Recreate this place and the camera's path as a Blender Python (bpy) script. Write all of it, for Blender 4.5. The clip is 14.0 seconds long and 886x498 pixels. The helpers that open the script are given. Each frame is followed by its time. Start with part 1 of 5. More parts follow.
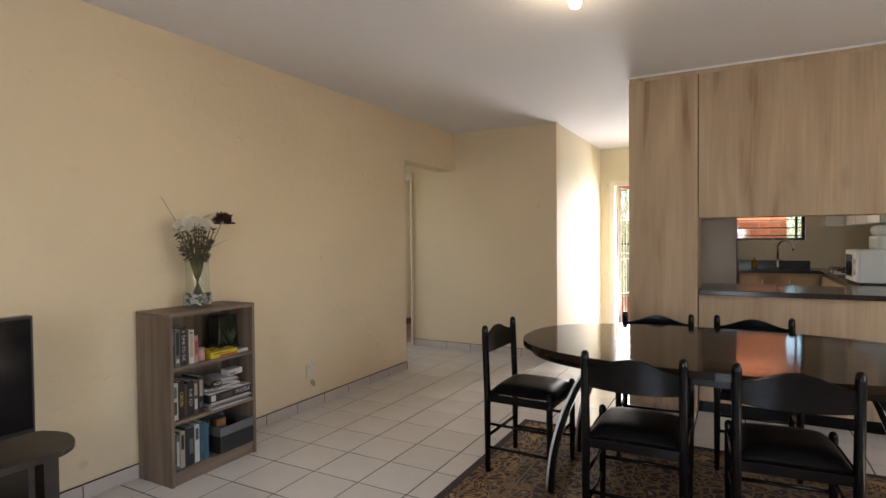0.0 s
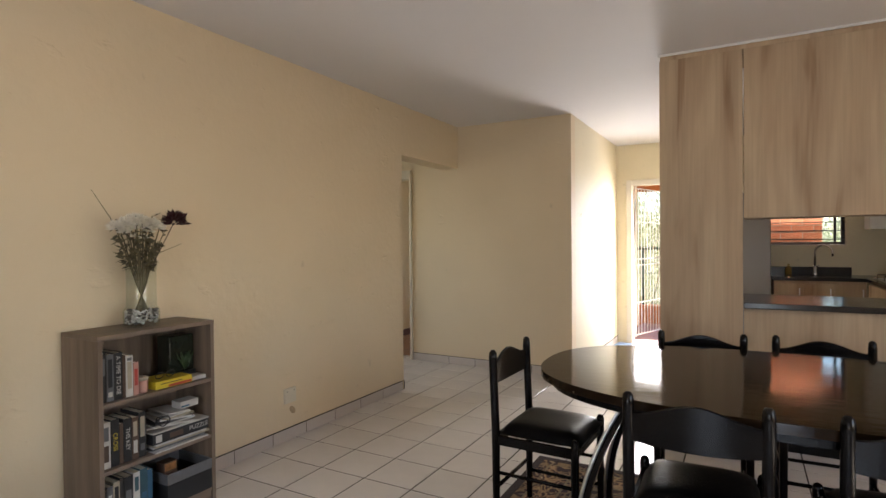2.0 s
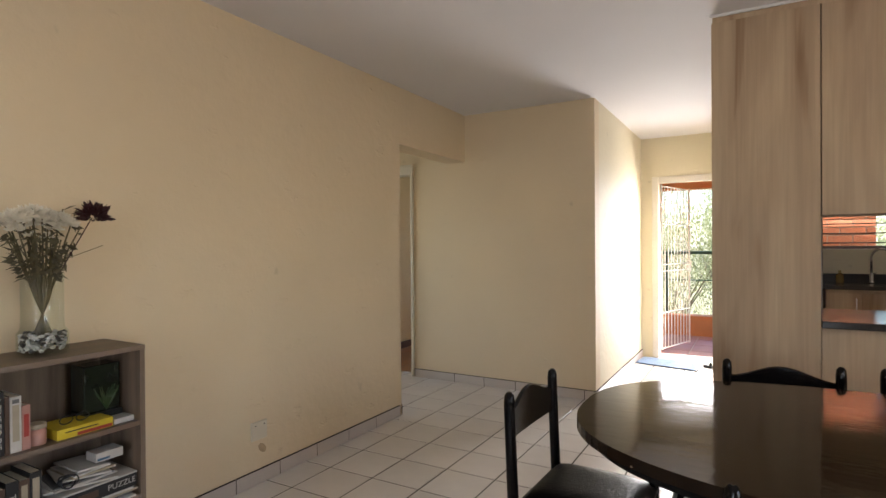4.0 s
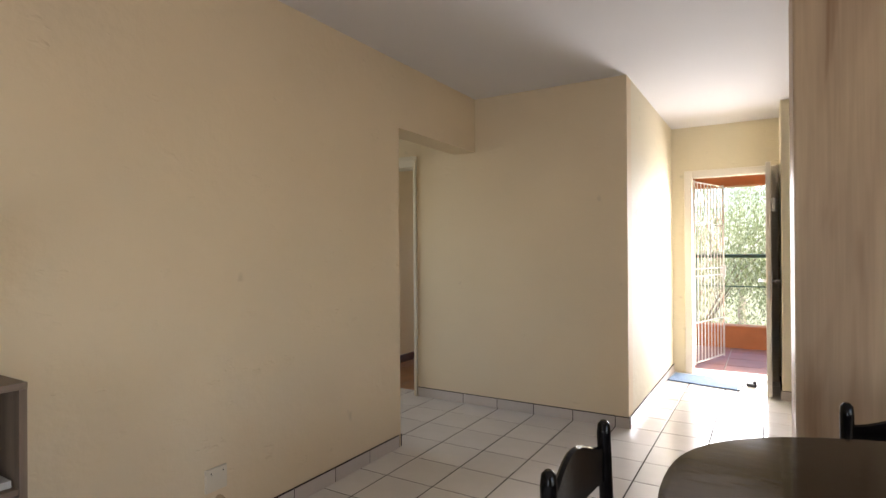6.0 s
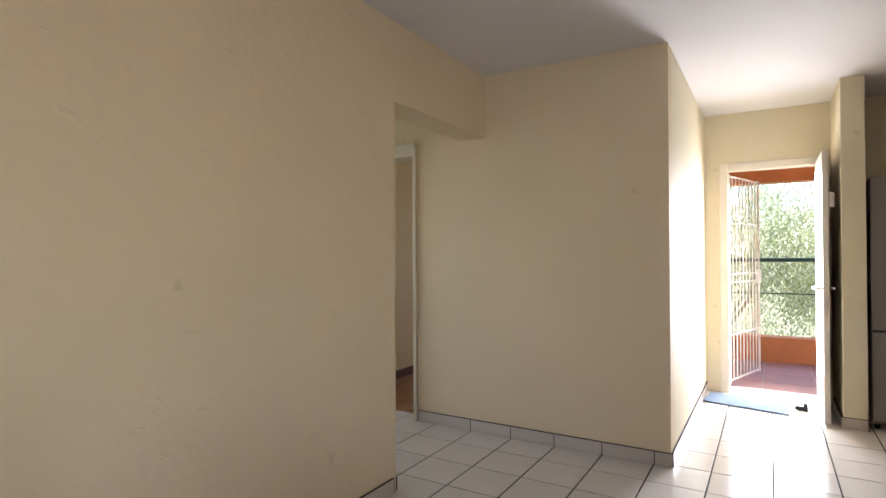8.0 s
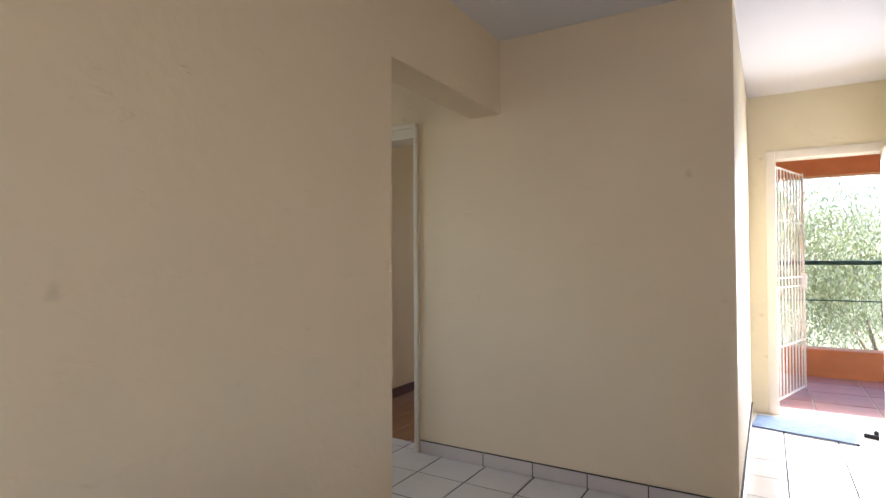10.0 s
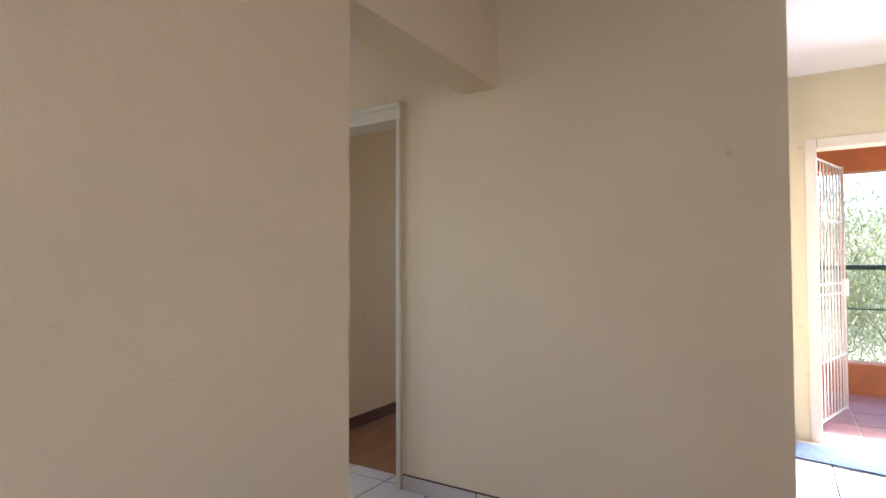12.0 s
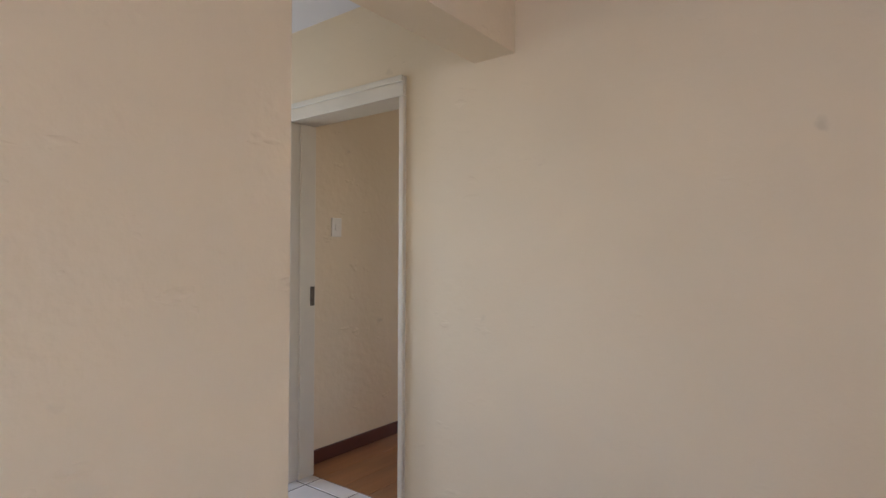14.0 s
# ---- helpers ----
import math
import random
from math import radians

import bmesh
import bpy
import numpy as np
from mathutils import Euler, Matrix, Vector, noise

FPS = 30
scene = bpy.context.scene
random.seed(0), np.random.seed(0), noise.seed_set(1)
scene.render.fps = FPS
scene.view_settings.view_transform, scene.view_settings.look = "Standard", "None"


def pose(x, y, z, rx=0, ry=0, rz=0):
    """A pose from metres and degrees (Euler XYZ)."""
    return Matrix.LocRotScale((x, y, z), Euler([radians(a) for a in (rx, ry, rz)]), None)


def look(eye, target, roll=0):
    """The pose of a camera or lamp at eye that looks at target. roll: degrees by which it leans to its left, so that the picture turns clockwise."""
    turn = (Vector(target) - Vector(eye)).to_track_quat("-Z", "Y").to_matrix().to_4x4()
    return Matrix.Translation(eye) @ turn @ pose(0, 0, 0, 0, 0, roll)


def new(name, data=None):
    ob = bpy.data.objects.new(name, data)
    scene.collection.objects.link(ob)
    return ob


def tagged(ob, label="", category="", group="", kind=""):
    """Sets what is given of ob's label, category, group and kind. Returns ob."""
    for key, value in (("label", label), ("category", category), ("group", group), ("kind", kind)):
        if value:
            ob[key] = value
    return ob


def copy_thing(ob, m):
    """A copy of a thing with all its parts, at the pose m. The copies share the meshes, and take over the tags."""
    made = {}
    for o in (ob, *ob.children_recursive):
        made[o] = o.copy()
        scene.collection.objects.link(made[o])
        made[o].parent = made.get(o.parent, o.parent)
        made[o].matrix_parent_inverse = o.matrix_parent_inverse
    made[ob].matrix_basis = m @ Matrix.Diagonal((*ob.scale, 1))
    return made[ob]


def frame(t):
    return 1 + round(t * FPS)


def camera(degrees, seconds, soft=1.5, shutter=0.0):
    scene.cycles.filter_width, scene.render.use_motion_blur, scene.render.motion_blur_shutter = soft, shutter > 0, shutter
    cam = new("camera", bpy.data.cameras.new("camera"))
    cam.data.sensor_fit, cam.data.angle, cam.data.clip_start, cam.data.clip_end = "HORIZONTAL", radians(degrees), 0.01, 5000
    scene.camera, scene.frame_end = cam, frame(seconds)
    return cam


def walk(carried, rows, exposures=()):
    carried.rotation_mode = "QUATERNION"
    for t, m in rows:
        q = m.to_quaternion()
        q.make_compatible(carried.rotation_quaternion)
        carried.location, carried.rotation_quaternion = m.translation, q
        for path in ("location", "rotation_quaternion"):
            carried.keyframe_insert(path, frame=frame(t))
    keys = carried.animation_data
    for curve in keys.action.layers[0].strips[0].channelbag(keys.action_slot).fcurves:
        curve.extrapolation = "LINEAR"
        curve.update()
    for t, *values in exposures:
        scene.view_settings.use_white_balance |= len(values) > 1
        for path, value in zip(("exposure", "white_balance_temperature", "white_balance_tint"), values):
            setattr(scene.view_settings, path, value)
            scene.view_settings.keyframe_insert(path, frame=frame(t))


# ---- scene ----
cam = camera(78.35, 14.0)
# seconds, x, y, z, yaw, pitch, roll
ROWS = [
    (0, 0.249, 1.384, 1.316, 28.530, -1.202, 0.521),
    (0.5, 0.197, 1.505, 1.313, 28.577, -1.144, 0.572),
    (1, 0.143, 1.639, 1.313, 28.719, -0.955, 0.570),
    (1.5, 0.075, 1.778, 1.311, 28.893, -0.798, 0.553),
    (2, -0.002, 1.913, 1.310, 29.057, -0.716, 0.524),
    (2.5, -0.079, 2.069, 1.312, 29.267, -0.616, 0.466),
    (3, -0.150, 2.219, 1.308, 29.505, -0.551, 0.414),
    (5.5, -0.512, 2.917, 1.293, 30.695, 0.049, 0.427),
    (6, -0.594, 3.058, 1.285, 30.896, 0.114, 0.399),
    (6.5, -0.686, 3.198, 1.284, 30.915, 0.188, 0.387),
    (7, -0.771, 3.327, 1.281, 30.964, 0.273, 0.314),
    (7.5, -0.858, 3.464, 1.277, 31.005, 0.449, 0.292),
    (8, -0.947, 3.600, 1.269, 30.979, 0.528, 0.276),
    (10.5, -1.398, 4.262, 1.225, 30.912, 1.253, 0.248),
    (11, -1.453, 4.386, 1.215, 31.027, 1.379, 0.210),
    (11.5, -1.484, 4.515, 1.210, 31.284, 1.487, 0.181),
    (12, -1.493, 4.643, 1.216, 31.777, 1.652, 0.140),
    (12.5, -1.497, 4.777, 1.220, 32.686, 1.519, 0.081),
    (13, -1.503, 4.906, 1.232, 34.212, 1.261, -0.023),
    (13.5, -1.533, 5.031, 1.246, 35.798, 0.990, -0.118),
    (14, -1.574, 5.150, 1.265, 37.372, 0.827, -0.216),
]
EXPO = [(0.0, 2.36, 6750, 12), (3.0, 2.34, 6750, 13), (8.0, 2.38, 6300, 13), (10.5, 2.42, 6000, 16), (12.0, 2.54, 5850, 19), (13.0, 2.66, 5750, 20), (14.0, 2.82, 5700, 20)]
walk(cam, [(t, pose(x, y, z, 90 + pitch, roll, yaw)) for t, x, y, z, yaw, pitch, roll in ROWS], EXPO)
# ---------- world, sun, lamps ----------
world = bpy.data.worlds.new("sky")
scene.world = world
world.use_nodes = True
wn = world.node_tree
sky = wn.nodes.new("ShaderNodeTexSky")
sky.sky_type, sky.sun_disc = "NISHITA", False
SUN_ELEV, SUN_AZ = 58.0, 115.0
sky.sun_elevation, sky.sun_rotation = radians(SUN_ELEV), radians(SUN_AZ)
wn.links.new(sky.outputs[0], wn.nodes["Background"].inputs[0])
wn.nodes["Background"].inputs[1].default_value = 0.15
sun = new("sun", bpy.data.lights.new("sun", "SUN"))
sun.data.energy, sun.data.angle, sun.data.color = 5.0, radians(0.5), (1.0, 0.95, 0.86)
sd = Vector((math.sin(radians(SUN_AZ)) * math.cos(radians(SUN_ELEV)), math.cos(radians(SUN_AZ)) * math.cos(radians(SUN_ELEV)), math.sin(radians(SUN_ELEV))))
sun.matrix_world = look(sd * 30, (0, 0, 0))


def area_lamp(name, eye, target, w, h, watts, colour, spread=180):
    """An area lamp for daylight, at an opening or added near one."""
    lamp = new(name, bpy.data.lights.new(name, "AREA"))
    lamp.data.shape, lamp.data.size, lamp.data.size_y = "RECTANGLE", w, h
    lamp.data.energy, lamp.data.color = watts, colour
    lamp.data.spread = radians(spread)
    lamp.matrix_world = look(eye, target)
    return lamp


YO_DOOR = 9.40
area_lamp("daylight_living", (2.66, 3.0, 1.4), (-2.6, 3.3, 1.2), 1.8, 1.6, 3.3, (0.90, 0.94, 1.0))
area_lamp("daylight_back", (0.2, -1.26, 1.3), (0.2, 5, 1.1), 0.42, 1.8, 9.6, (0.76, 0.86, 1.0))
area_lamp("daylight_door", (-0.90, YO_DOOR, 1.05), (-1.05, 7.0, 0.4), 0.66, 1.85, 13.5, (0.98, 0.98, 1.0), 150)
# Added lamp in the gap outside the kitchen window, brightening bricks and room.
area_lamp("kitchen_gap_fill", (0.57, 9.56, 2.52), (0.57, 9.50, 1.2), 0.9, 0.2, 7.5, (1.0, 0.97, 0.93))
area_lamp("daylight_hall", (-5.28, 6.0, 1.5), (-3, 6.2, 1.4), 1.0, 1.1, 2.2, (0.90, 1.0, 0.98))
# Unseen fill lamp, added to brighten the bedroom wall.
area_lamp("bedroom_fill", (-2.9, 10.58, 1.5), (-3.6, 8, 1.1), 1.2, 1.1, 2.1, (1.0, 0.96, 0.80))
bulb_lamp = new("bulb_light", bpy.data.lights.new("bulb_light", "POINT"))
bulb_lamp.data.energy, bulb_lamp.data.color, bulb_lamp.data.shadow_soft_size = 0.6, (1.0, 0.78, 0.52), 0.04
bulb_lamp.location = (-0.45, 4.03, 2.40)


# ---------- materials ----------
def mat(name, colour, rough=0.5, metal=0.0, vary=0.12, scale=6.0, stretch=(1, 1, 1), bump=0.0, bscale=60.0, fine=0.0, coat=0.0, tint=None, island=0.0, spec=0.5):
    m = bpy.data.materials.new(name)
    m.use_nodes = True
    nt = m.node_tree
    b = nt.nodes["Principled BSDF"]
    b.inputs["Metallic"].default_value = metal
    b.inputs["Coat Weight"].default_value = coat
    b.inputs["Coat Roughness"].default_value = 0.12
    b.inputs["Specular IOR Level"].default_value = spec
    tc = nt.nodes.new("ShaderNodeTexCoord")
    mp = nt.nodes.new("ShaderNodeMapping")
    mp.inputs["Scale"].default_value = stretch
    nt.links.new(tc.outputs["Object"], mp.inputs["Vector"])
    n1 = nt.nodes.new("ShaderNodeTexNoise")
    n1.inputs["Scale"].default_value, n1.inputs["Detail"].default_value = scale, 6
    nt.links.new(mp.outputs[0], n1.inputs["Vector"])
    ramp = nt.nodes.new("ShaderNodeValToRGB")
    ramp.color_ramp.elements[0].position, ramp.color_ramp.elements[1].position = 0.3, 0.7
    dark = tint or [c * (1 - vary) for c in colour]
    ramp.color_ramp.elements[0].color, ramp.color_ramp.elements[1].color = (*dark, 1), (*colour, 1)
    nt.links.new(n1.outputs["Fac"], ramp.inputs[0])
    out = ramp.outputs[0]
    if fine or island:
        n2 = nt.nodes.new("ShaderNodeTexNoise")
        n2.inputs["Scale"].default_value = bscale * 1.7
        nt.links.new(mp.outputs[0], n2.inputs["Vector"])
        mr = nt.nodes.new("ShaderNodeMapRange")
        mr.inputs["To Min"].default_value, mr.inputs["To Max"].default_value = 1 - fine, 1 + fine
        nt.links.new(n2.outputs["Fac"], mr.inputs["Value"])
        fac = mr.outputs[0]
        if island:
            oi = nt.nodes.new("ShaderNodeObjectInfo")
            m2 = nt.nodes.new("ShaderNodeMapRange")
            m2.inputs["To Min"].default_value, m2.inputs["To Max"].default_value = 1 - island, 1 + island
            nt.links.new(oi.outputs["Random"], m2.inputs["Value"])
            mm = nt.nodes.new("ShaderNodeMath")
            mm.operation = "MULTIPLY"
            nt.links.new(fac, mm.inputs[0])
            nt.links.new(m2.outputs[0], mm.inputs[1])
            fac = mm.outputs[0]
        vm = nt.nodes.new("ShaderNodeVectorMath")
        vm.operation = "SCALE"
        nt.links.new(out, vm.inputs[0])
        nt.links.new(fac, vm.inputs["Scale"])
        out = vm.outputs[0]
    nt.links.new(out, b.inputs["Base Color"])
    rr = nt.nodes.new("ShaderNodeMapRange")
    rr.inputs["To Min"].default_value, rr.inputs["To Max"].default_value = max(0.02, rough - 0.06), min(1, rough + 0.06)
    nt.links.new(n1.outputs["Fac"], rr.inputs["Value"])
    nt.links.new(rr.outputs[0], b.inputs["Roughness"])
    if bump:
        n3 = nt.nodes.new("ShaderNodeTexNoise")
        n3.inputs["Scale"].default_value, n3.inputs["Detail"].default_value = bscale, 4
        nt.links.new(mp.outputs[0], n3.inputs["Vector"])
        bp = nt.nodes.new("ShaderNodeBump")
        bp.inputs["Strength"].default_value, bp.inputs["Distance"].default_value = bump, 0.01
        nt.links.new(n3.outputs["Fac"], bp.inputs["Height"])
        nt.links.new(bp.outputs[0], b.inputs["Normal"])
    return m


def plaster(name, colour, strength=0.5):
    """Painted plaster with trowel strokes, pimples and small dirty marks."""
    m = bpy.data.materials.new(name)
    m.use_nodes = True
    nt = m.node_tree
    b = nt.nodes["Principled BSDF"]
    b.inputs["Roughness"].default_value = 0.62
    b.inputs["Specular IOR Level"].default_value = 0.3
    tc = nt.nodes.new("ShaderNodeTexCoord")
    big = nt.nodes.new("ShaderNodeTexNoise")
    big.inputs["Scale"].default_value, big.inputs["Detail"].default_value = 1.1, 4
    ramp = nt.nodes.new("ShaderNodeValToRGB")
    ramp.color_ramp.elements[0].position, ramp.color_ramp.elements[1].position = 0.3, 0.72
    ramp.color_ramp.elements[0].color = (*[c * 0.93 for c in colour], 1)
    ramp.color_ramp.elements[1].color = (*colour, 1)
    nt.links.new(tc.outputs["Object"], big.inputs["Vector"])
    nt.links.new(big.outputs["Fac"], ramp.inputs[0])
    # small scuffs
    vo = nt.nodes.new("ShaderNodeTexVoronoi")
    vo.inputs["Scale"].default_value = 2.6
    wob = nt.nodes.new("ShaderNodeTexNoise")
    wob.inputs["Scale"].default_value = 14
    wadd = nt.nodes.new("ShaderNodeVectorMath")
    wadd.operation = "MULTIPLY_ADD"
    wadd.inputs[1].default_value = (0.09, 0.09, 0.09)
    nt.links.new(tc.outputs["Object"], wob.inputs["Vector"])
    nt.links.new(wob.outputs["Color"], wadd.inputs[0])
    nt.links.new(tc.outputs["Object"], wadd.inputs[2])
    nt.links.new(wadd.outputs[0], vo.inputs["Vector"])
    mark = nt.nodes.new("ShaderNodeMapRange")
    mark.inputs["From Min"].default_value, mark.inputs["From Max"].default_value = 0.025, 0.07
    mark.inputs["To Min"].default_value, mark.inputs["To Max"].default_value = 0.86, 1.0
    nt.links.new(vo.outputs["Distance"], mark.inputs["Value"])
    vm = nt.nodes.new("ShaderNodeVectorMath")
    vm.operation = "SCALE"
    nt.links.new(ramp.outputs[0], vm.inputs[0])
    nt.links.new(mark.outputs[0], vm.inputs["Scale"])
    nt.links.new(vm.outputs[0], b.inputs["Base Color"])
    # trowel ridges: stretched, warped noise, thresholded
    mp = nt.nodes.new("ShaderNodeMapping")
    mp.inputs["Rotation"].default_value = (0.6, 0.5, 0.4)
    mp.inputs["Scale"].default_value = (4.0, 4.0, 8.0)
    nt.links.new(tc.outputs["Object"], mp.inputs["Vector"])
    st = nt.nodes.new("ShaderNodeTexNoise")
    st.inputs["Scale"].default_value, st.inputs["Detail"].default_value = 1.6, 3
    nt.links.new(mp.outputs[0], st.inputs["Vector"])
    thr = nt.nodes.new("ShaderNodeMapRange")
    thr.inputs["From Min"].default_value, thr.inputs["From Max"].default_value = 0.66, 0.76
    nt.links.new(st.outputs["Fac"], thr.inputs["Value"])
    fi = nt.nodes.new("ShaderNodeTexNoise")
    fi.inputs["Scale"].default_value, fi.inputs["Detail"].default_value = 19, 3
    nt.links.new(tc.outputs["Object"], fi.inputs["Vector"])
    add = nt.nodes.new("ShaderNodeMath")
    add.operation = "MULTIPLY_ADD"
    add.inputs[1].default_value = 0.9
    nt.links.new(fi.outputs["Fac"], add.inputs[0])
    nt.links.new(thr.outputs[0], add.inputs[2])
    bp = nt.nodes.new("ShaderNodeBump")
    bp.inputs["Strength"].default_value, bp.inputs["Distance"].default_value = strength, 0.006
    nt.links.new(add.outputs[0], bp.inputs["Height"])
    nt.links.new(bp.outputs[0], b.inputs["Normal"])
    return m


def glass(name, gloss=0.04):
    """Thin clear glass: lets light straight through, with a mirror sheen."""
    m = bpy.data.materials.new(name)
    m.use_nodes = True
    nt = m.node_tree
    tr = nt.nodes.new("ShaderNodeBsdfTransparent")
    tr.inputs[0].default_value = (0.95, 0.97, 0.96, 1)
    gl = nt.nodes.new("ShaderNodeBsdfGlossy")
    gl.inputs["Roughness"].default_value = 0.03
    ms = nt.nodes.new("ShaderNodeMixShader")
    ms.inputs[0].default_value = gloss
    nt.links.new(tr.outputs[0], ms.inputs[1])
    nt.links.new(gl.outputs[0], ms.inputs[2])
    nt.links.new(ms.outputs[0], nt.nodes["Material Output"].inputs["Surface"])
    return m


def rug_mat(name, gain, scale):
    """Woven floral pile: dark ground, tan outlines, cream flecks."""
    m = bpy.data.materials.new(name)
    m.use_nodes = True
    nt = m.node_tree
    b = nt.nodes["Principled BSDF"]
    b.inputs["Roughness"].default_value = 0.95
    tc = nt.nodes.new("ShaderNodeTexCoord")
    w = nt.nodes.new("ShaderNodeTexNoise")
    w.inputs["Scale"].default_value = 9
    wa = nt.nodes.new("ShaderNodeVectorMath")
    wa.operation = "MULTIPLY_ADD"
    wa.inputs[1].default_value = (0.16, 0.16, 0)
    nt.links.new(tc.outputs["Object"], w.inputs["Vector"])
    nt.links.new(w.outputs["Color"], wa.inputs[0])
    nt.links.new(tc.outputs["Object"], wa.inputs[2])
    v = nt.nodes.new("ShaderNodeTexVoronoi")
    v.feature = "DISTANCE_TO_EDGE"
    v.inputs["Scale"].default_value = scale
    nt.links.new(wa.outputs[0], v.inputs["Vector"])
    r = nt.nodes.new("ShaderNodeValToRGB")
    e = r.color_ramp.elements
    e[0].position, e[0].color = 0.0, (0.25 * gain, 0.165 * gain, 0.08 * gain, 1)
    e[1].position, e[1].color = 0.42, (0.30 * gain, 0.22 * gain, 0.13 * gain, 1)
    e.new(0.09).color = (0.15 * gain, 0.085 * gain, 0.036 * gain, 1)
    e.new(0.15).color = (0.05, 0.02, 0.012, 1)
    e.new(0.30).color = (0.035, 0.014, 0.01, 1)
    nt.links.new(v.outputs["Distance"], r.inputs[0])
    v2 = nt.nodes.new("ShaderNodeTexVoronoi")
    v2.inputs["Scale"].default_value = 6
    nt.links.new(wa.outputs[0], v2.inputs["Vector"])
    mx = nt.nodes.new("ShaderNodeMix")
    mx.data_type, mx.blend_type = "RGBA", "MULTIPLY"
    mx.inputs[0].default_value = 0.55
    r2 = nt.nodes.new("ShaderNodeValToRGB")
    r2.color_ramp.elements[0].color, r2.color_ramp.elements[1].color = (1, 0.9, 0.7, 1), (0.45, 0.35, 0.28, 1)
    nt.links.new(v2.outputs["Distance"], r2.inputs[0])
    nt.links.new(r.outputs[0], mx.inputs[6])
    nt.links.new(r2.outputs[0], mx.inputs[7])
    nt.links.new(mx.outputs[2], b.inputs["Base Color"])
    f = nt.nodes.new("ShaderNodeTexNoise")
    f.inputs["Scale"].default_value = 260
    bp = nt.nodes.new("ShaderNodeBump")
    bp.inputs["Strength"].default_value, bp.inputs["Distance"].default_value = 0.6, 0.004
    nt.links.new(tc.outputs["Object"], f.inputs["Vector"])
    nt.links.new(f.outputs["Fac"], bp.inputs["Height"])
    nt.links.new(bp.outputs[0], b.inputs["Normal"])
    return m


def oak_laminate():
    """Printed oak: broad cathedral bands, fine pores and small knots."""
    m = bpy.data.materials.new("pale_oak_laminate")
    m.use_nodes = True
    nt = m.node_tree
    b = nt.nodes["Principled BSDF"]
    b.inputs["Roughness"].default_value = 0.52
    b.inputs["Specular IOR Level"].default_value = 0.25
    tc = nt.nodes.new("ShaderNodeTexCoord")

    def streaks(stretch, scale, detail, warp):
        mp = nt.nodes.new("ShaderNodeMapping")
        mp.inputs["Scale"].default_value = stretch
        nt.links.new(tc.outputs["Object"], mp.inputs["Vector"])
        n = nt.nodes.new("ShaderNodeTexNoise")
        n.inputs["Scale"].default_value, n.inputs["Detail"].default_value, n.inputs["Distortion"].default_value = scale, detail, warp
        nt.links.new(mp.outputs[0], n.inputs["Vector"])
        return n.outputs["Fac"]

    def factor(value, a0, a1, lo, hi):
        mr = nt.nodes.new("ShaderNodeMapRange")
        mr.inputs["From Min"].default_value, mr.inputs["From Max"].default_value = a0, a1
        mr.inputs["To Min"].default_value, mr.inputs["To Max"].default_value = lo, hi
        nt.links.new(value, mr.inputs["Value"])
        return mr.outputs[0]

    def scaled(colour, fac):
        vm = nt.nodes.new("ShaderNodeVectorMath")
        vm.operation = "SCALE"
        nt.links.new(colour, vm.inputs[0])
        nt.links.new(fac, vm.inputs["Scale"])
        return vm.outputs[0]

    ramp = nt.nodes.new("ShaderNodeValToRGB")
    e = ramp.color_ramp.elements
    e[0].position, e[0].color = 0.31, (0.25, 0.155, 0.088, 1)
    e[1].position, e[1].color = 0.72, (0.46, 0.345, 0.228, 1)
    e.new(0.42).color = (0.385, 0.275, 0.18, 1)
    nt.links.new(streaks((3.4, 3.4, 0.5), 1.6, 3, 0.7), ramp.inputs[0])
    col = scaled(ramp.outputs[0], factor(streaks((34, 34, 1.1), 2.0, 4, 0.3), 0.35, 0.65, 0.92, 1.04))
    mp = nt.nodes.new("ShaderNodeMapping")
    mp.inputs["Scale"].default_value = (4.2, 4.2, 1.5)
    nt.links.new(tc.outputs["Object"], mp.inputs["Vector"])
    vo = nt.nodes.new("ShaderNodeTexVoronoi")
    vo.inputs["Scale"].default_value = 1.0
    nt.links.new(mp.outputs[0], vo.inputs["Vector"])
    col = scaled(col, factor(vo.outputs["Distance"], 0.03, 0.17, 0.76, 1.0))
    nt.links.new(col, b.inputs["Base Color"])
    return m


def leaf_mat(name, colour, through_=0.35):
    m = mat(name, colour, 0.6, vary=0.5, scale=1.7)
    nt = m.node_tree
    b = nt.nodes["Principled BSDF"]
    tr = nt.nodes.new("ShaderNodeBsdfTranslucent")
    tr.inputs[0].default_value = (colour[0] * 1.5, colour[1] * 1.6, colour[2] * 1.1, 1)
    ms = nt.nodes.new("ShaderNodeMixShader")
    ms.inputs[0].default_value = through_
    nt.links.new(b.outputs[0], ms.inputs[1])
    nt.links.new(tr.outputs[0], ms.inputs[2])
    nt.links.new(ms.outputs[0], nt.nodes["Material Output"].inputs["Surface"])
    return m


CREAM = plaster("cream_plaster", (0.74, 0.605, 0.415), 0.7)
CREAM_SMOOTH = plaster("cream_smooth_plaster", (0.74, 0.605, 0.415), 0.4)
CREAM_ROUGH = plaster("cream_textured_plaster", (0.75, 0.67, 0.49), 1.0)
CREAM_PALE = plaster("pale_cream_plaster", (0.76, 0.68, 0.50), 0.5)
KITCHEN_WALL = plaster("kitchen_plaster", (0.70, 0.64, 0.46), 0.3)
CEIL = mat("ceiling_white", (0.74, 0.72, 0.72), 0.75, vary=0.05, scale=0.8, bump=0.05, bscale=80)
TILE = mat("floor_tile_glaze", (0.68, 0.645, 0.61), 0.14, vary=0.09, scale=2.2, bump=0.03, bscale=9, fine=0.03, island=0.035)
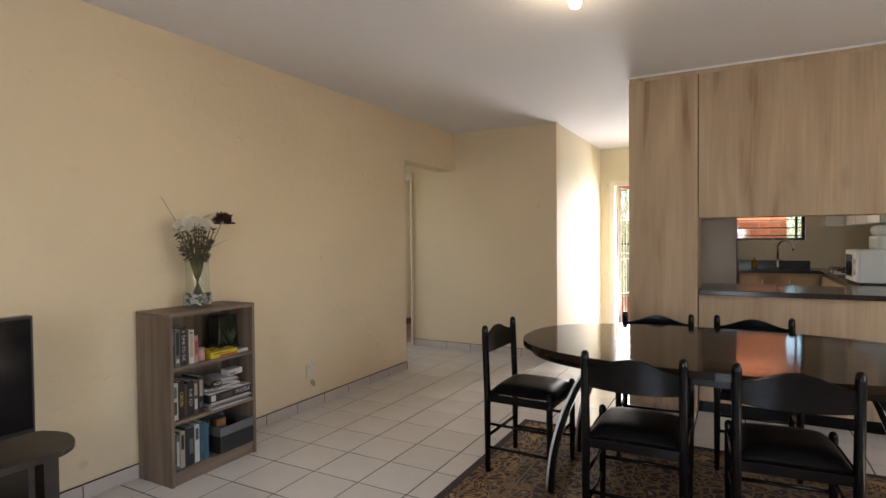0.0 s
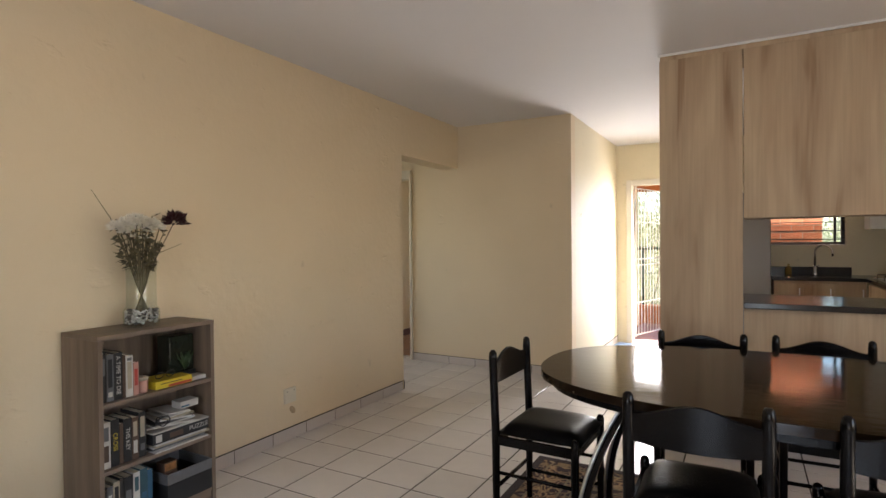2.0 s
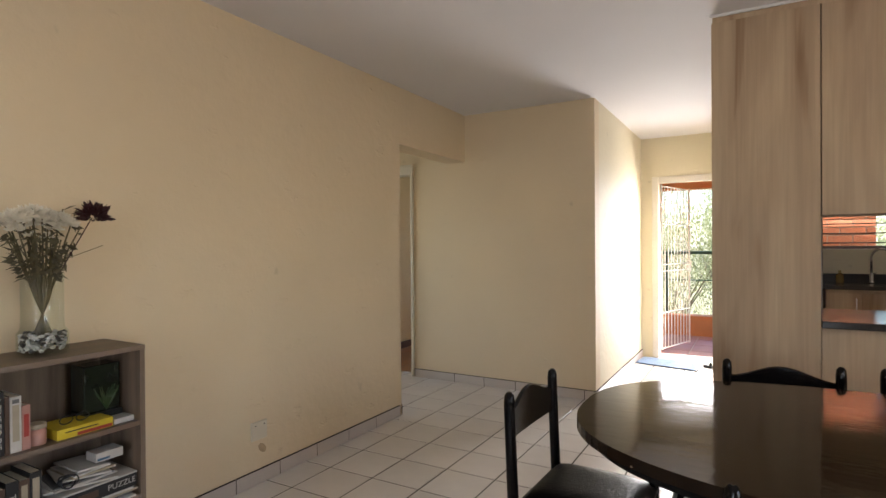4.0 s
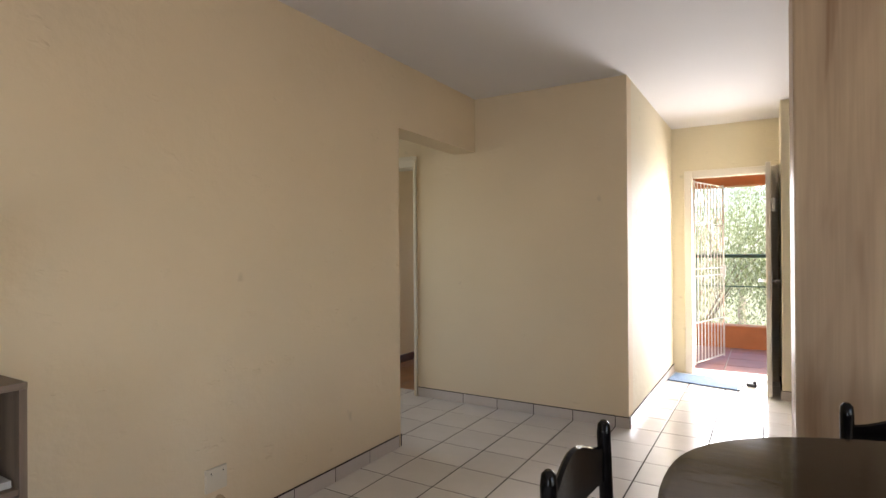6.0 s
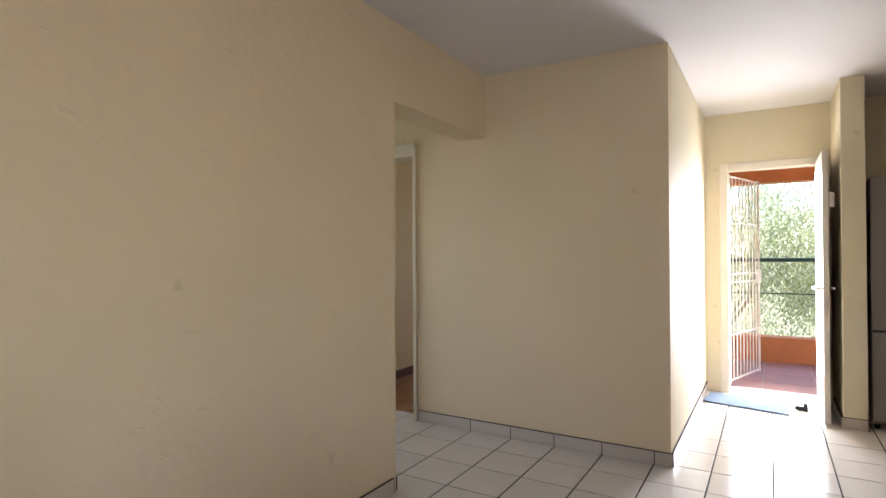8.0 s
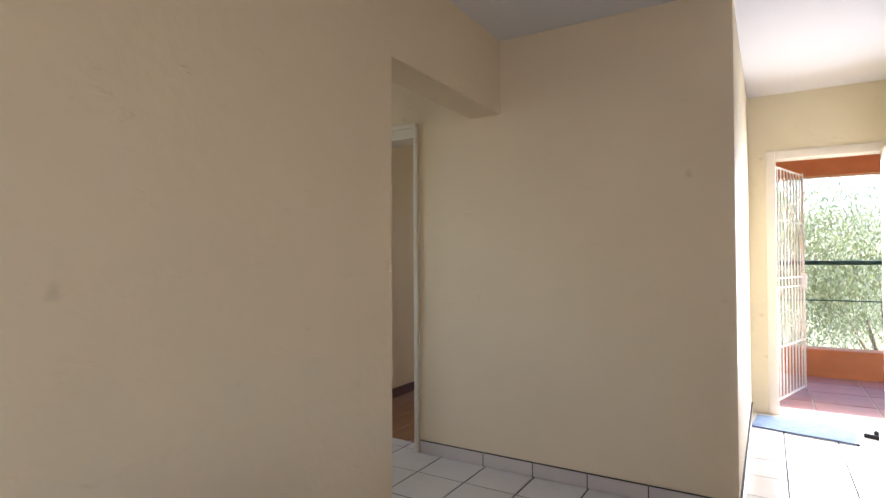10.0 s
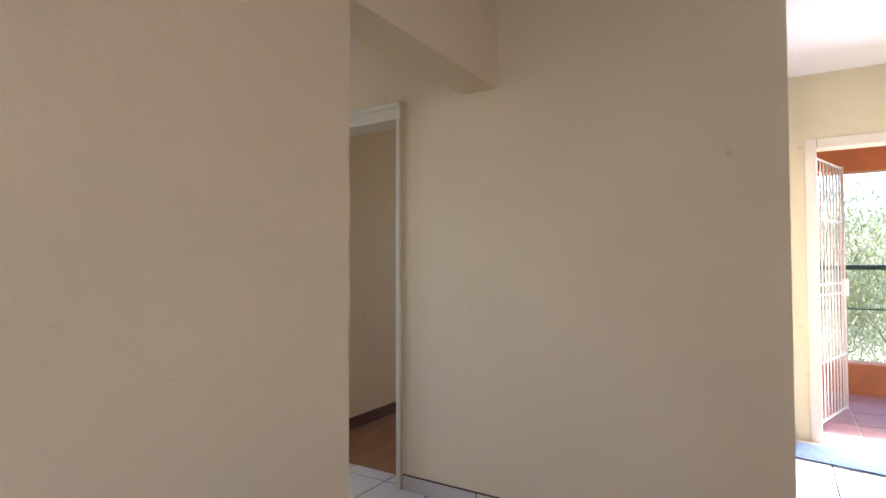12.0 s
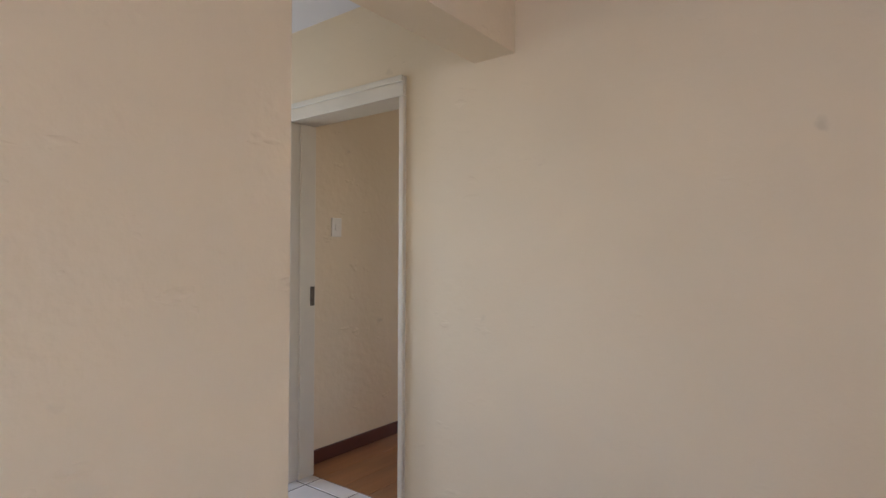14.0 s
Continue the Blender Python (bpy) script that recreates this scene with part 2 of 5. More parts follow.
GROUT = mat("dark_grout", (0.03, 0.02, 0.015), 0.9, vary=0.3, scale=12)
SKIRT = mat("skirting_tile_glaze", (0.55, 0.48, 0.43), 0.3, vary=0.1, scale=3, fine=0.03, island=0.04)
LAMINATE = oak_laminate()
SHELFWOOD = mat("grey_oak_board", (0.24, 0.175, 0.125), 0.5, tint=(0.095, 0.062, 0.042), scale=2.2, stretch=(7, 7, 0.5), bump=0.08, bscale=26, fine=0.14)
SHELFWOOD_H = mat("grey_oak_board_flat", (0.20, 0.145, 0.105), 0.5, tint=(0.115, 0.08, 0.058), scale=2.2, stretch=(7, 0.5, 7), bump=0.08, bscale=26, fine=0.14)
BLACKWOOD = mat("black_stained_wood", (0.005, 0.004, 0.004), 0.17, vary=0.35, scale=5, stretch=(6, 6, 0.6), bump=0.05, bscale=40, spec=0.2)
TABLEWOOD = mat("espresso_table_varnish", (0.022, 0.012, 0.006), 0.08, vary=0.4, scale=2.2, stretch=(2.0, 5, 5), bump=0.05, bscale=6, spec=0.18)
LEATHER = mat("black_leatherette", (0.005, 0.0045, 0.0045), 0.36, vary=0.3, scale=7, bump=0.22, bscale=130, spec=0.07)
STEEL = mat("brushed_steel", (0.8, 0.8, 0.81), 0.34, 1.0, vary=0.15, scale=20, stretch=(1, 1, 9))
CHROME = mat("chrome", (0.75, 0.75, 0.76), 0.1, 1.0, vary=0.05)
GRANITE = mat("dark_granite", (0.04, 0.033, 0.03), 0.16, vary=0.6, scale=120, fine=0.3, spec=0.3)
FRIDGE = mat("silver_fridge_paint", (0.22, 0.20, 0.185), 0.42, 0.15, vary=0.06, scale=2)
WHITE = mat("white_gloss_paint", (0.76, 0.70, 0.61), 0.35, vary=0.06, scale=4, bump=0.03, bscale=30)
FRAME_PAINT = mat("cream_frame_paint", (0.68, 0.61, 0.49), 0.4, vary=0.08, scale=5, bump=0.04, bscale=30)
# White gate paint lifted above WHITE, standing in for bloom on the bars.
GATEWHITE_BLOOM = mat("white_gate_enamel_bloom", (0.85, 0.84, 0.80), 0.4, vary=0.05, scale=6)
WHITE_PLASTIC = mat("white_plastic", (0.78, 0.78, 0.76), 0.4, vary=0.05, scale=5)
BLACK_PLASTIC = mat("black_plastic", (0.012, 0.012, 0.014), 0.35, vary=0.2, scale=8)
SCREEN = mat("black_screen", (0.006, 0.006, 0.008), 0.12, vary=0.1)
STANDWOOD = mat("dark_tv_stand_wood", (0.04, 0.027, 0.021), 0.4, vary=0.35, scale=3, stretch=(6, 0.7, 6), bump=0.04, bscale=30)
ORANGE = mat("orange_wall_paint", (0.60, 0.23, 0.085), 0.7, vary=0.18, scale=4, bump=0.2, bscale=40)
QUARRY = mat("red_quarry_tile", (0.42, 0.235, 0.215), 0.45, vary=0.22, scale=5, bump=0.08, bscale=30, island=0.08)
MORTAR = mat("pale_mortar", (0.55, 0.50, 0.44), 0.9, vary=0.2, scale=12)
BRICK = mat("red_face_brick", (0.62, 0.24, 0.14), 0.8, vary=0.3, scale=14, bump=0.3, bscale=60, island=0.15)
GREENPAINT = mat("dark_green_rail_paint", (0.03, 0.085, 0.06), 0.4, vary=0.2, scale=10)
GALV = mat("galvanised_wire", (0.4, 0.4, 0.4), 0.5, 0.8)
BLUEMAT = mat("blue_doormat_fibre", (0.16, 0.23, 0.35), 0.95, vary=0.3, scale=30, bump=0.5, bscale=200, fine=0.2)
RUBBER = mat("black_rubber", (0.02, 0.02, 0.02), 0.7, vary=0.2)
RUG = rug_mat("woven_rug_field", 1.1, 17)
RUGBAND = rug_mat("woven_rug_border", 1.7, 22)
RUGEDGE = mat("dark_rug_binding", (0.035, 0.018, 0.013), 0.95, vary=0.3, scale=60, bump=0.5, bscale=220)
LAMWOOD = mat("warm_laminate_floor", (0.36, 0.16, 0.06), 0.3, tint=(0.22, 0.09, 0.032), scale=2.0, stretch=(6, 0.7, 1), bump=0.02, bscale=20, island=0.12, fine=0.06)
REDSKIRT = mat("mahogany_skirting", (0.10, 0.03, 0.018), 0.35, vary=0.3, scale=4, stretch=(5, 1, 5))
GLASS = glass("clear_glass")
STEM = mat("dry_green_stem", (0.15, 0.12, 0.055), 0.7, vary=0.4, scale=30)
DRYLEAF = mat("dry_olive_leaf", (0.12, 0.10, 0.05), 0.7, vary=0.5, scale=30)
PETAL = mat("white_petal", (0.90, 0.84, 0.72), 0.7, vary=0.12, scale=40)
ROSE = mat("dark_rose_petal", (0.045, 0.006, 0.008), 0.6, vary=0.4, scale=40)
PEBBLE = mat("pale_pebble", (0.55, 0.54, 0.52), 0.35, vary=0.3, scale=25)
PEBBLE_D = mat("dark_pebble", (0.10, 0.09, 0.085), 0.3, vary=0.3, scale=25)
# Both leaf colours are raised above natural foliage to carry the outdoor glare.
LEAF = leaf_mat("tree_leaf", (0.20, 0.215, 0.13), 0.45)
LEAF2 = leaf_mat("tree_leaf_glare", (0.27, 0.29, 0.22), 0.45)
BARK = mat("tree_bark", (0.24, 0.19, 0.14), 0.9, vary=0.4, scale=12, bump=0.6, bscale=30)
GRASS = mat("garden_ground", (0.16, 0.16, 0.09), 0.95, vary=0.45, scale=0.6, bump=0.4, bscale=9)
RENDERWALL = mat("far_wall_paint", (0.62, 0.58, 0.52), 0.85, vary=0.12, scale=1.5, bump=0.1, bscale=20)


# ---------- building helpers ----------
def box(bm, x0, y0, z0, x1, y1, z1, bev=0.0, segs=2):
    r = bmesh.ops.create_cube(bm, size=1.0, matrix=Matrix.Translation(((x0 + x1) / 2, (y0 + y1) / 2, (z0 + z1) / 2)) @ Matrix.Diagonal((x1 - x0, y1 - y0, z1 - z0, 1)))
    if bev:
        es = list({e for v in r["verts"] for e in v.link_edges})
        bmesh.ops.bevel(bm, geom=es, offset=bev, segments=segs, profile=0.5, affect="EDGES", clamp_overlap=True)
    return bm


def B(*a, bev=0.0, segs=2):
    return box(bmesh.new(), *a, bev=bev, segs=segs)


def tube(bm, pts, radii, n=10, squash=1.0, cap=True):
    """A round bar along points, with a radius at each."""
    pts = [Vector(p) for p in pts]
    if not hasattr(radii, "__len__"):
        radii = [radii] * len(pts)
    rings = []
    side = None
    for i, p in enumerate(pts):
        d = (pts[min(i + 1, len(pts) - 1)] - pts[max(i - 1, 0)]).normalized()
        if side is None:
            side = d.orthogonal().normalized()
        side = (side - d * side.dot(d)).normalized()
        up = d.cross(side)
        rings.append([bm.verts.new(p + (side * math.cos(a) + up * math.sin(a) * squash) * radii[i]) for a in (2 * math.pi * k / n for k in range(n))])
    for a, b in zip(rings, rings[1:]):
        for k in range(n):
            bm.faces.new((a[k], a[(k + 1) % n], b[(k + 1) % n], b[k])).smooth = True
    if cap:
        bm.faces.new(rings[0][::-1])
        bm.faces.new(rings[-1])
    return bm


def turned(bm, profile, n=24, at=(0, 0, 0)):
    """Lathe: (radius, z) pairs about the vertical axis."""
    rings = [[bm.verts.new((at[0] + r * math.cos(2 * math.pi * k / n), at[1] + r * math.sin(2 * math.pi * k / n), at[2] + z)) for k in range(n)] for r, z in profile]
    for a, b in zip(rings, rings[1:]):
        for k in range(n):
            bm.faces.new((a[k], a[(k + 1) % n], b[(k + 1) % n], b[k])).smooth = True
    bm.faces.new(rings[0][::-1])
    bm.faces.new(rings[-1])
    return bm


def slab(bm, outline, z0, z1, bev=0.0):
    """An upright prism over an outline in plan."""
    lo = [bm.verts.new((x, y, z0)) for x, y in outline]
    hi = [bm.verts.new((x, y, z1)) for x, y in outline]
    n = len(outline)
    bm.faces.new(lo[::-1])
    top = bm.faces.new(hi)
    for i in range(n):
        bm.faces.new((lo[i], lo[(i + 1) % n], hi[(i + 1) % n], hi[i]))
    if bev:
        es = [e for e in bm.edges if all(v in hi for v in e.verts) or all(v in lo for v in e.verts)]
        bmesh.ops.bevel(bm, geom=es, offset=bev, segments=3, profile=0.5, affect="EDGES")
    return bm


def mesh_of(name, bm, material):
    me = bpy.data.meshes.new(name)
    bmesh.ops.recalc_face_normals(bm, faces=bm.faces)
    bm.to_mesh(me)
    bm.free()
    me.materials.append(material)
    return me


def root_place(ob):
    while ob.parent:
        ob = ob.parent
    return Vector(ob.location)


def part(name, bm, material, parent, label=""):
    bmesh.ops.translate(bm, verts=bm.verts, vec=-root_place(parent))
    ob = new(name, mesh_of(name, bm, material))
    ob.parent = parent
    if label:
        ob["label"] = label
    return ob


def thing(name, at, label, category, group=""):
    ob = new(name)
    ob.location = at
    ob.empty_display_size = 0.05
    return tagged(ob, label, category, group)


def solid(name, bm, material, label, category, group="", kind=""):
    """A thing that is one mesh."""
    return tagged(new(name, mesh_of(name, bm, material)), label, category, group, kind)


def structure(name, bm, material, label, category):
    return solid(name, bm, material, label, category, kind="structure")


def words(name, text, size, m, material, parent, label=""):
    cu = bpy.data.curves.new(name, "FONT")
    cu.body, cu.size, cu.align_x, cu.align_y, cu.extrude = text, size, "CENTER", "CENTER", 0.0004
    tmp = bpy.data.objects.new(name, cu)
    scene.collection.objects.link(tmp)
    me = bpy.data.meshes.new_from_object(tmp.evaluated_get(bpy.context.evaluated_depsgraph_get()))
    bpy.data.objects.remove(tmp)
    me.transform(Matrix.Translation(-root_place(parent)) @ m)
    me.materials.clear()
    me.materials.append(material)
    ob = new(name, me)
    ob.parent = parent
    if label:
        ob["label"] = label
    return ob


# ---------- the plan ----------
XL, YE, YF, XC, YD = -2.675, 5.977, 7.067, -1.456, 9.171   # long wall, its end, facing wall, passage wall, front-door wall
ZC, ZH = 2.53, 2.092                                        # ceiling, header over the hall opening
XR, YB, XK = 2.6, -1.2, 1.65                                # living room's far side and back, kitchen's side wall
YO = YD + 0.26
DX0, DX1, DZ = -1.285, -0.562, 2.03                         # front door opening
HX0, HX1, HZ = -4.10, -3.308, 2.04                          # bedroom door opening
WX0, WX1, WZ0, WZ1 = 0.18, 0.955, 1.24, 2.05                # kitchen window

structure("wall_long", box(box(bmesh.new(), XL - 0.2, YB, 0, XL, YE, ZC), XL - 0.2, YE, ZH, XL, YF, ZC), CREAM, "long cream plastered wall with an opening to the hall", "wall")
structure("wall_facing", box(box(box(bmesh.new(), HX1 + 0.03, YF, 0, XC, YF + 0.14, ZC), HX0 - 0.03, YF, HZ + 0.03, HX1 + 0.03, YF + 0.14, ZC), -5.2, YF, 0, HX0 - 0.03, YF + 0.14, ZC), CREAM_SMOOTH, "cream plastered wall with a bedroom door opening", "wall")
structure("wall_passage", B(XC - 0.2, YF + 0.14, 0, XC, YD, ZC), CREAM_ROUGH, "rough-textured cream wall beside the front door", "wall")
bm = B(XC - 0.2, YD, 0, DX0, YO, ZC)
box(bm, DX0, YD, DZ, DX1, YO, ZC)
box(bm, DX1, YD, 0, WX0, YO, ZC)
box(bm, WX0, YD, 0, WX1, YO, WZ0)
box(bm, WX0, YD, WZ1, WX1, YO, ZC)
box(bm, WX1, YD, 0, XK + 0.2, YO, ZC)
structure("wall_front", bm, CREAM_PALE, "cream outer wall with front door and kitchen window openings", "wall")
structure("pier", B(-0.50, 8.45, 0, -0.355, YD, ZC, bev=0.005), CREAM_PALE, "narrow cream plastered pier beside the open front door", "wall")
structure("wall_kitchen_side", B(XK, 6.05, 0, XK + 0.2, YD, ZC), KITCHEN_WALL, "pale kitchen side wall", "wall")
structure("wall_return", B(XK, 5.85, 0, XR, 6.05, ZC), CREAM, "short cream wall beside the kitchen counter", "wall")
structure("wall_living_side", box(box(box(B(XR, YB, 0, XR + 0.2, 2.1, ZC), XR, 3.9, 0, XR + 0.2, 6.05, ZC), XR, 2.1, 0, XR + 0.2, 3.9, 0.6), XR, 2.1, 2.2, XR + 0.2, 3.9, ZC), CREAM, "cream living room side wall with a wide window opening", "wall")
bm = B(XL - 0.2, YB - 0.2, 0, -0.15, YB, ZC)
box(bm, -0.15, YB - 0.2, 0, 0.55, YB, 0.35)
box(bm, -0.15, YB - 0.2, 2.25, 0.55, YB, ZC)
box(bm, 0.55, YB - 0.2, 0, XR + 0.2, YB, ZC)
structure("wall_back", bm, CREAM, "cream living room wall with a wide window opening", "wall")
bm = B(-5.4, 4.8, 0, -5.2, 5.45, ZC)
box(bm, -5.4, 5.45, 0, -5.2, 6.55, 0.9)
box(bm, -5.4, 5.45, 2.1, -5.2, 6.55, ZC)
box(bm, -5.4, 6.55, 0, -5.2, YF + 0.2, ZC)
structure("wall_hall_end", bm, CREAM, "cream hall end wall with a window opening", "wall")
structure("wall_hall_side", B(-5.4, 4.6, 0, XL - 0.2, 4.8, ZC), CREAM, "cream hall side wall", "wall")
bm = B(-4.42, YF + 0.14, 0, -4.22, 10.7, ZC)
structure("wall_bedroom", bm, CREAM, "cream bedroom wall with a light switch", "wall")
# Unseen end wall; its opening is added for the bedroom lamp.
bm = B(-4.42, 10.5, 0, -3.5, 10.7, ZC)
box(bm, -3.5, 10.5, 0, -2.3, 10.7, 0.9)
box(bm, -3.5, 10.5, 2.1, -2.3, 10.7, ZC)
box(bm, -2.3, 10.5, 0, XC, 10.7, ZC)
structure("wall_bedroom_end", bm, CREAM, "unseen cream bedroom end wall with an opening added for the fill lamp", "wall")
structure("wall_bedroom_side", B(XC - 0.2, YO, 0, XC, 10.5, ZC), ORANGE, "orange painted outer wall beside the balcony", "wall")
structure("ceiling", box(B(-5.4, YB - 0.2, ZC, XR + 0.2, YD, ZC + 0.2), -4.42, YD, ZC, XC, 10.7, ZC + 0.2), CEIL, "smooth white painted ceiling", "ceiling")

# ---------- balcony and outdoors ----------
structure("balcony_slab", B(XC, YO - 0.26, -0.3, 4.0, 11.35, -0.028), MORTAR, "mortar bed of the balcony floor", "floor")
structure("threshold", B(DX0, YD, -0.03, DX1, YO, 0.004, bev=0.004), WHITE, "pale front door threshold", "threshold")
structure("balcony_parapet", B(XC - 3, 11.1, -0.3, 4.0, 11.32, 0.27, bev=0.012), ORANGE, "low orange painted balcony parapet", "parapet")
structure("balcony_beam", box(B(XC - 3, 11.1, 2.10, 4.0, 11.32, 2.6), XC - 3, YO, 2.6, 4.0, 11.32, 2.7), ORANGE, "orange painted beam and slab above the balcony", "beam")
rail = thing("balcony_railing", (-0.9, 11.2, 0.27), "dark green steel balcony railing with wire mesh", "railing")
part("top_rail", tube(bmesh.new(), [(-4.2, 11.2, 1.18), (3.9, 11.2, 1.18)], 0.024), GREENPAINT, rail)
part("mid_rail", tube(bmesh.new(), [(-4.2, 11.2, 0.78), (3.9, 11.2, 0.78)], 0.008, 6), GREENPAINT, rail)
for x in (-4.1, -2.6, -1.45, 0.35, 1.9, 3.4):
    part("post", tube(bmesh.new(), [(x, 11.2, 0.26), (x, 11.2, 1.18)], 0.018), GREENPAINT, rail)
bm = bmesh.new()
for k in range(26):
    x = -2.4 + k * 0.14
    tube(bm, [(x, 11.2, 0.3), (x + 0.42, 11.2, 1.16)], 0.0022, 4)
    tube(bm, [(x + 0.42, 11.2, 0.3), (x, 11.2, 1.16)], 0.0022, 4)
part("wire_mesh", bm, GALV, rail, "thin diamond wire mesh")
structure("ground", B(-400, 11.6, -3.4, 400, 700, -3.2), GRASS, "dry garden ground below the balcony", "ground")


def leaf_cloud(bm, rng, centre, size, count, length, droop):
    for _ in range(count):
        v = Vector((rng.gauss(0, 0.45), rng.gauss(0, 0.45), rng.gauss(0, 0.45)))
        p = Vector(centre) + Vector((v.x * size[0], v.y * size[1], v.z * size[2]))
        d = Vector((rng.gauss(0, 1), rng.gauss(0, 1), rng.gauss(0, 0.8) - droop)).normalized()
        s = d.cross(Vector((rng.gauss(0, 1), rng.gauss(0, 1), rng.gauss(0, 1)))).normalized()
        l = length * rng.uniform(0.6, 1.3)
        w = l * 0.11
        vs = [bm.verts.new(p), bm.verts.new(p + d * l * 0.45 + s * w), bm.verts.new(p + d * l), bm.verts.new(p + d * l * 0.45 - s * w)]
        bm.faces.new(vs)


def tree(seed, at, height, spread, leaf, label):
    rng = random.Random(seed)
    t = thing("tree", at, label, "tree", "garden trees")
    a = Vector(at)
    tr = bmesh.new()
    cr = bmesh.new()
    lean = Vector((rng.uniform(-0.1, 0.1), rng.uniform(-0.1, 0.1), 1))
    fork = a + lean * height * 0.38
    tube(tr, [a, a + lean * height * 0.2, fork], [0.17, 0.13, 0.11], 9)
    for k in range(9):
        ang = k * 2.4 + rng.uniform(-0.4, 0.4)
        up = rng.uniform(0.25, 0.62) * height
        out = spread * rng.uniform(0.45, 1.0)
        tip = fork + Vector((math.cos(ang) * out, math.sin(ang) * out, up))
        mid = fork.lerp(tip, 0.5) + Vector((0, 0, height * 0.06))
        tube(tr, [fork, mid, tip], [0.03, 0.011, 0.003], 6)
        for j in range(15):
            q = mid.lerp(tip, rng.uniform(0, 1.12)) + Vector((rng.gauss(0, 0.4), rng.gauss(0, 0.4), rng.gauss(-0.2, 0.4)))
            leaf_cloud(cr, rng, q, (0.42, 0.42, 0.6), 150, 0.095, 1.5)
    part("trunk", tr, BARK, t)
    part("crown", cr, leaf, t)["kind"] = "stuff"
    return t


tree(3, (-1.9, 15.2, -3.2), 6.2, 2.3, LEAF, "leafy green tree with drooping narrow leaves behind the balcony")
tree(8, (0.6, 16.4, -3.2), 5.6, 2.4, LEAF2, "pale green garden tree behind the balcony")
tree(12, (-4.6, 17.5, -3.2), 7.6, 2.8, LEAF2, "tall pale green garden tree behind the balcony")
tree(21, (3.6, 18.0, -3.2), 6.0, 2.6, LEAF, "leafy green garden tree near the brick wall")
tree(29, (-1.3, 21.5, -3.2), 8.0, 3.4, LEAF2, "distant pale green tree in the garden")
# ---------- doors ----------
fd = structure("door_frame", box(box(B(DX0 - 0.05, YD - 0.014, 0, DX0 + 0.02, YD + 0.12, DZ + 0.05, bev=0.006), DX1 - 0.02, YD - 0.014, 0, DX1 + 0.05, YD + 0.12, DZ + 0.05, bev=0.006), DX0 + 0.02, YD - 0.014, DZ - 0.02, DX1 - 0.02, YD + 0.12, DZ + 0.05, bev=0.006), WHITE, "white painted front door frame", "door frame")
door = structure("door_1", B(-0.612, 8.455, 0.012, -0.572, 9.17, 2.02, bev=0.003), WHITE, "open white painted front door with a lever handle", "door")
part("lock_plate", B(-0.6, 8.4515, 0.85, -0.582, 8.455, 1.09), STEEL, door, "steel lock plate on the door edge")
part("escutcheon", B(-0.572, 8.485, 0.86, -0.567, 8.535, 1.08, bev=0.002), STEEL, door, "steel handle plate")
h = tube(bmesh.new(), [(-0.567, 8.51, 1.00), (-0.53, 8.51, 1.00), (-0.52, 8.53, 1.00), (-0.52, 8.62, 0.995)], 0.011, 10)
part("lever_handle", h, CHROME, door, "chrome lever handle")
h = tube(bmesh.new(), [(-0.612, 8.51, 1.00), (-0.65, 8.51, 1.00), (-0.66, 8.53, 1.00), (-0.66, 8.62, 0.995)], 0.011, 10)
part("lever_handle", h, CHROME, door, "chrome lever handle")
part("night_latch", B(-0.572, 8.47, 1.60, -0.535, 8.57, 1.71, bev=0.008), STEEL, door, "steel night latch")
for z in (0.3, 1.75):
    part("hinge", tube(bmesh.new(), [(-0.57, 9.172, z), (-0.57, 9.172, z + 0.1)], 0.008, 8), STEEL, door)

gate = thing("security_gate", (-1.27, 9.47, 0.02), "open white steel security gate with vertical bars", "gate")
G0, G1 = Vector((-1.275, 9.46, 0)), Vector((-1.045, 10.19, 0))
gd = G1 - G0


def gp(u, z):
    p = G0 + gd * u
    return (p.x, p.y, z)


for u in (0, 1):
    part("stile", tube(bmesh.new(), [gp(u, 0.03), gp(u, 2.02)], 0.014, 4), GATEWHITE_BLOOM, gate)
for z in (0.05, 0.48, 0.98, 1.06, 1.55, 2.0):
    part("cross_bar", tube(bmesh.new(), [gp(0, z), gp(1, z)], 0.010, 4), GATEWHITE_BLOOM, gate)
for k in range(1, 9):
    part("bar", tube(bmesh.new(), [gp(k / 9, 0.05), gp(k / 9, 2.0)], 0.0062, 6), GATEWHITE_BLOOM, gate)
part("lock_box", B(-1.065, 10.14, 0.95, -1.02, 10.2, 1.09, bev=0.004), GATEWHITE_BLOOM, gate)
for z in (0.25, 1.75):
    part("hinge", tube(bmesh.new(), [gp(-0.02, z), gp(-0.02, z + 0.09)], 0.012, 8), STEEL, gate)

mm = thing("doormat", (-1.1, 8.86, 0.002), "flat blue fibre doormat inside the front door", "doormat")
c = [(-1.415, 9.06), (-1.445, 8.72), (-0.84, 8.60), (-0.80, 9.03)]
part("mat_surface", slab(bmesh.new(), c, 0.002, 0.014, 0.003), BLUEMAT, mm)
part("end_binding", slab(bmesh.new(), [(-0.84, 8.598), (-0.80, 9.032), (-0.785, 9.03), (-0.825, 8.597)], 0.002, 0.0155), BLACK_PLASTIC, mm, "dark bound end")
ds = thing("doorstop", (-0.735, 8.88, 0), "small black rubber doorstop wedge on the tiles", "doorstop")
bm = bmesh.new()
slab(bm, [(-0.78, 8.83), (-0.70, 8.80), (-0.69, 8.84), (-0.77, 8.87)], 0.001, 0.03, 0.006)
part("wedge", bm, RUBBER, ds)
part("knob", turned(bmesh.new(), [(0.014, 0), (0.016, 0.02), (0.008, 0.03)], 10, (-0.71, 8.83, 0.028)), RUBBER, ds)

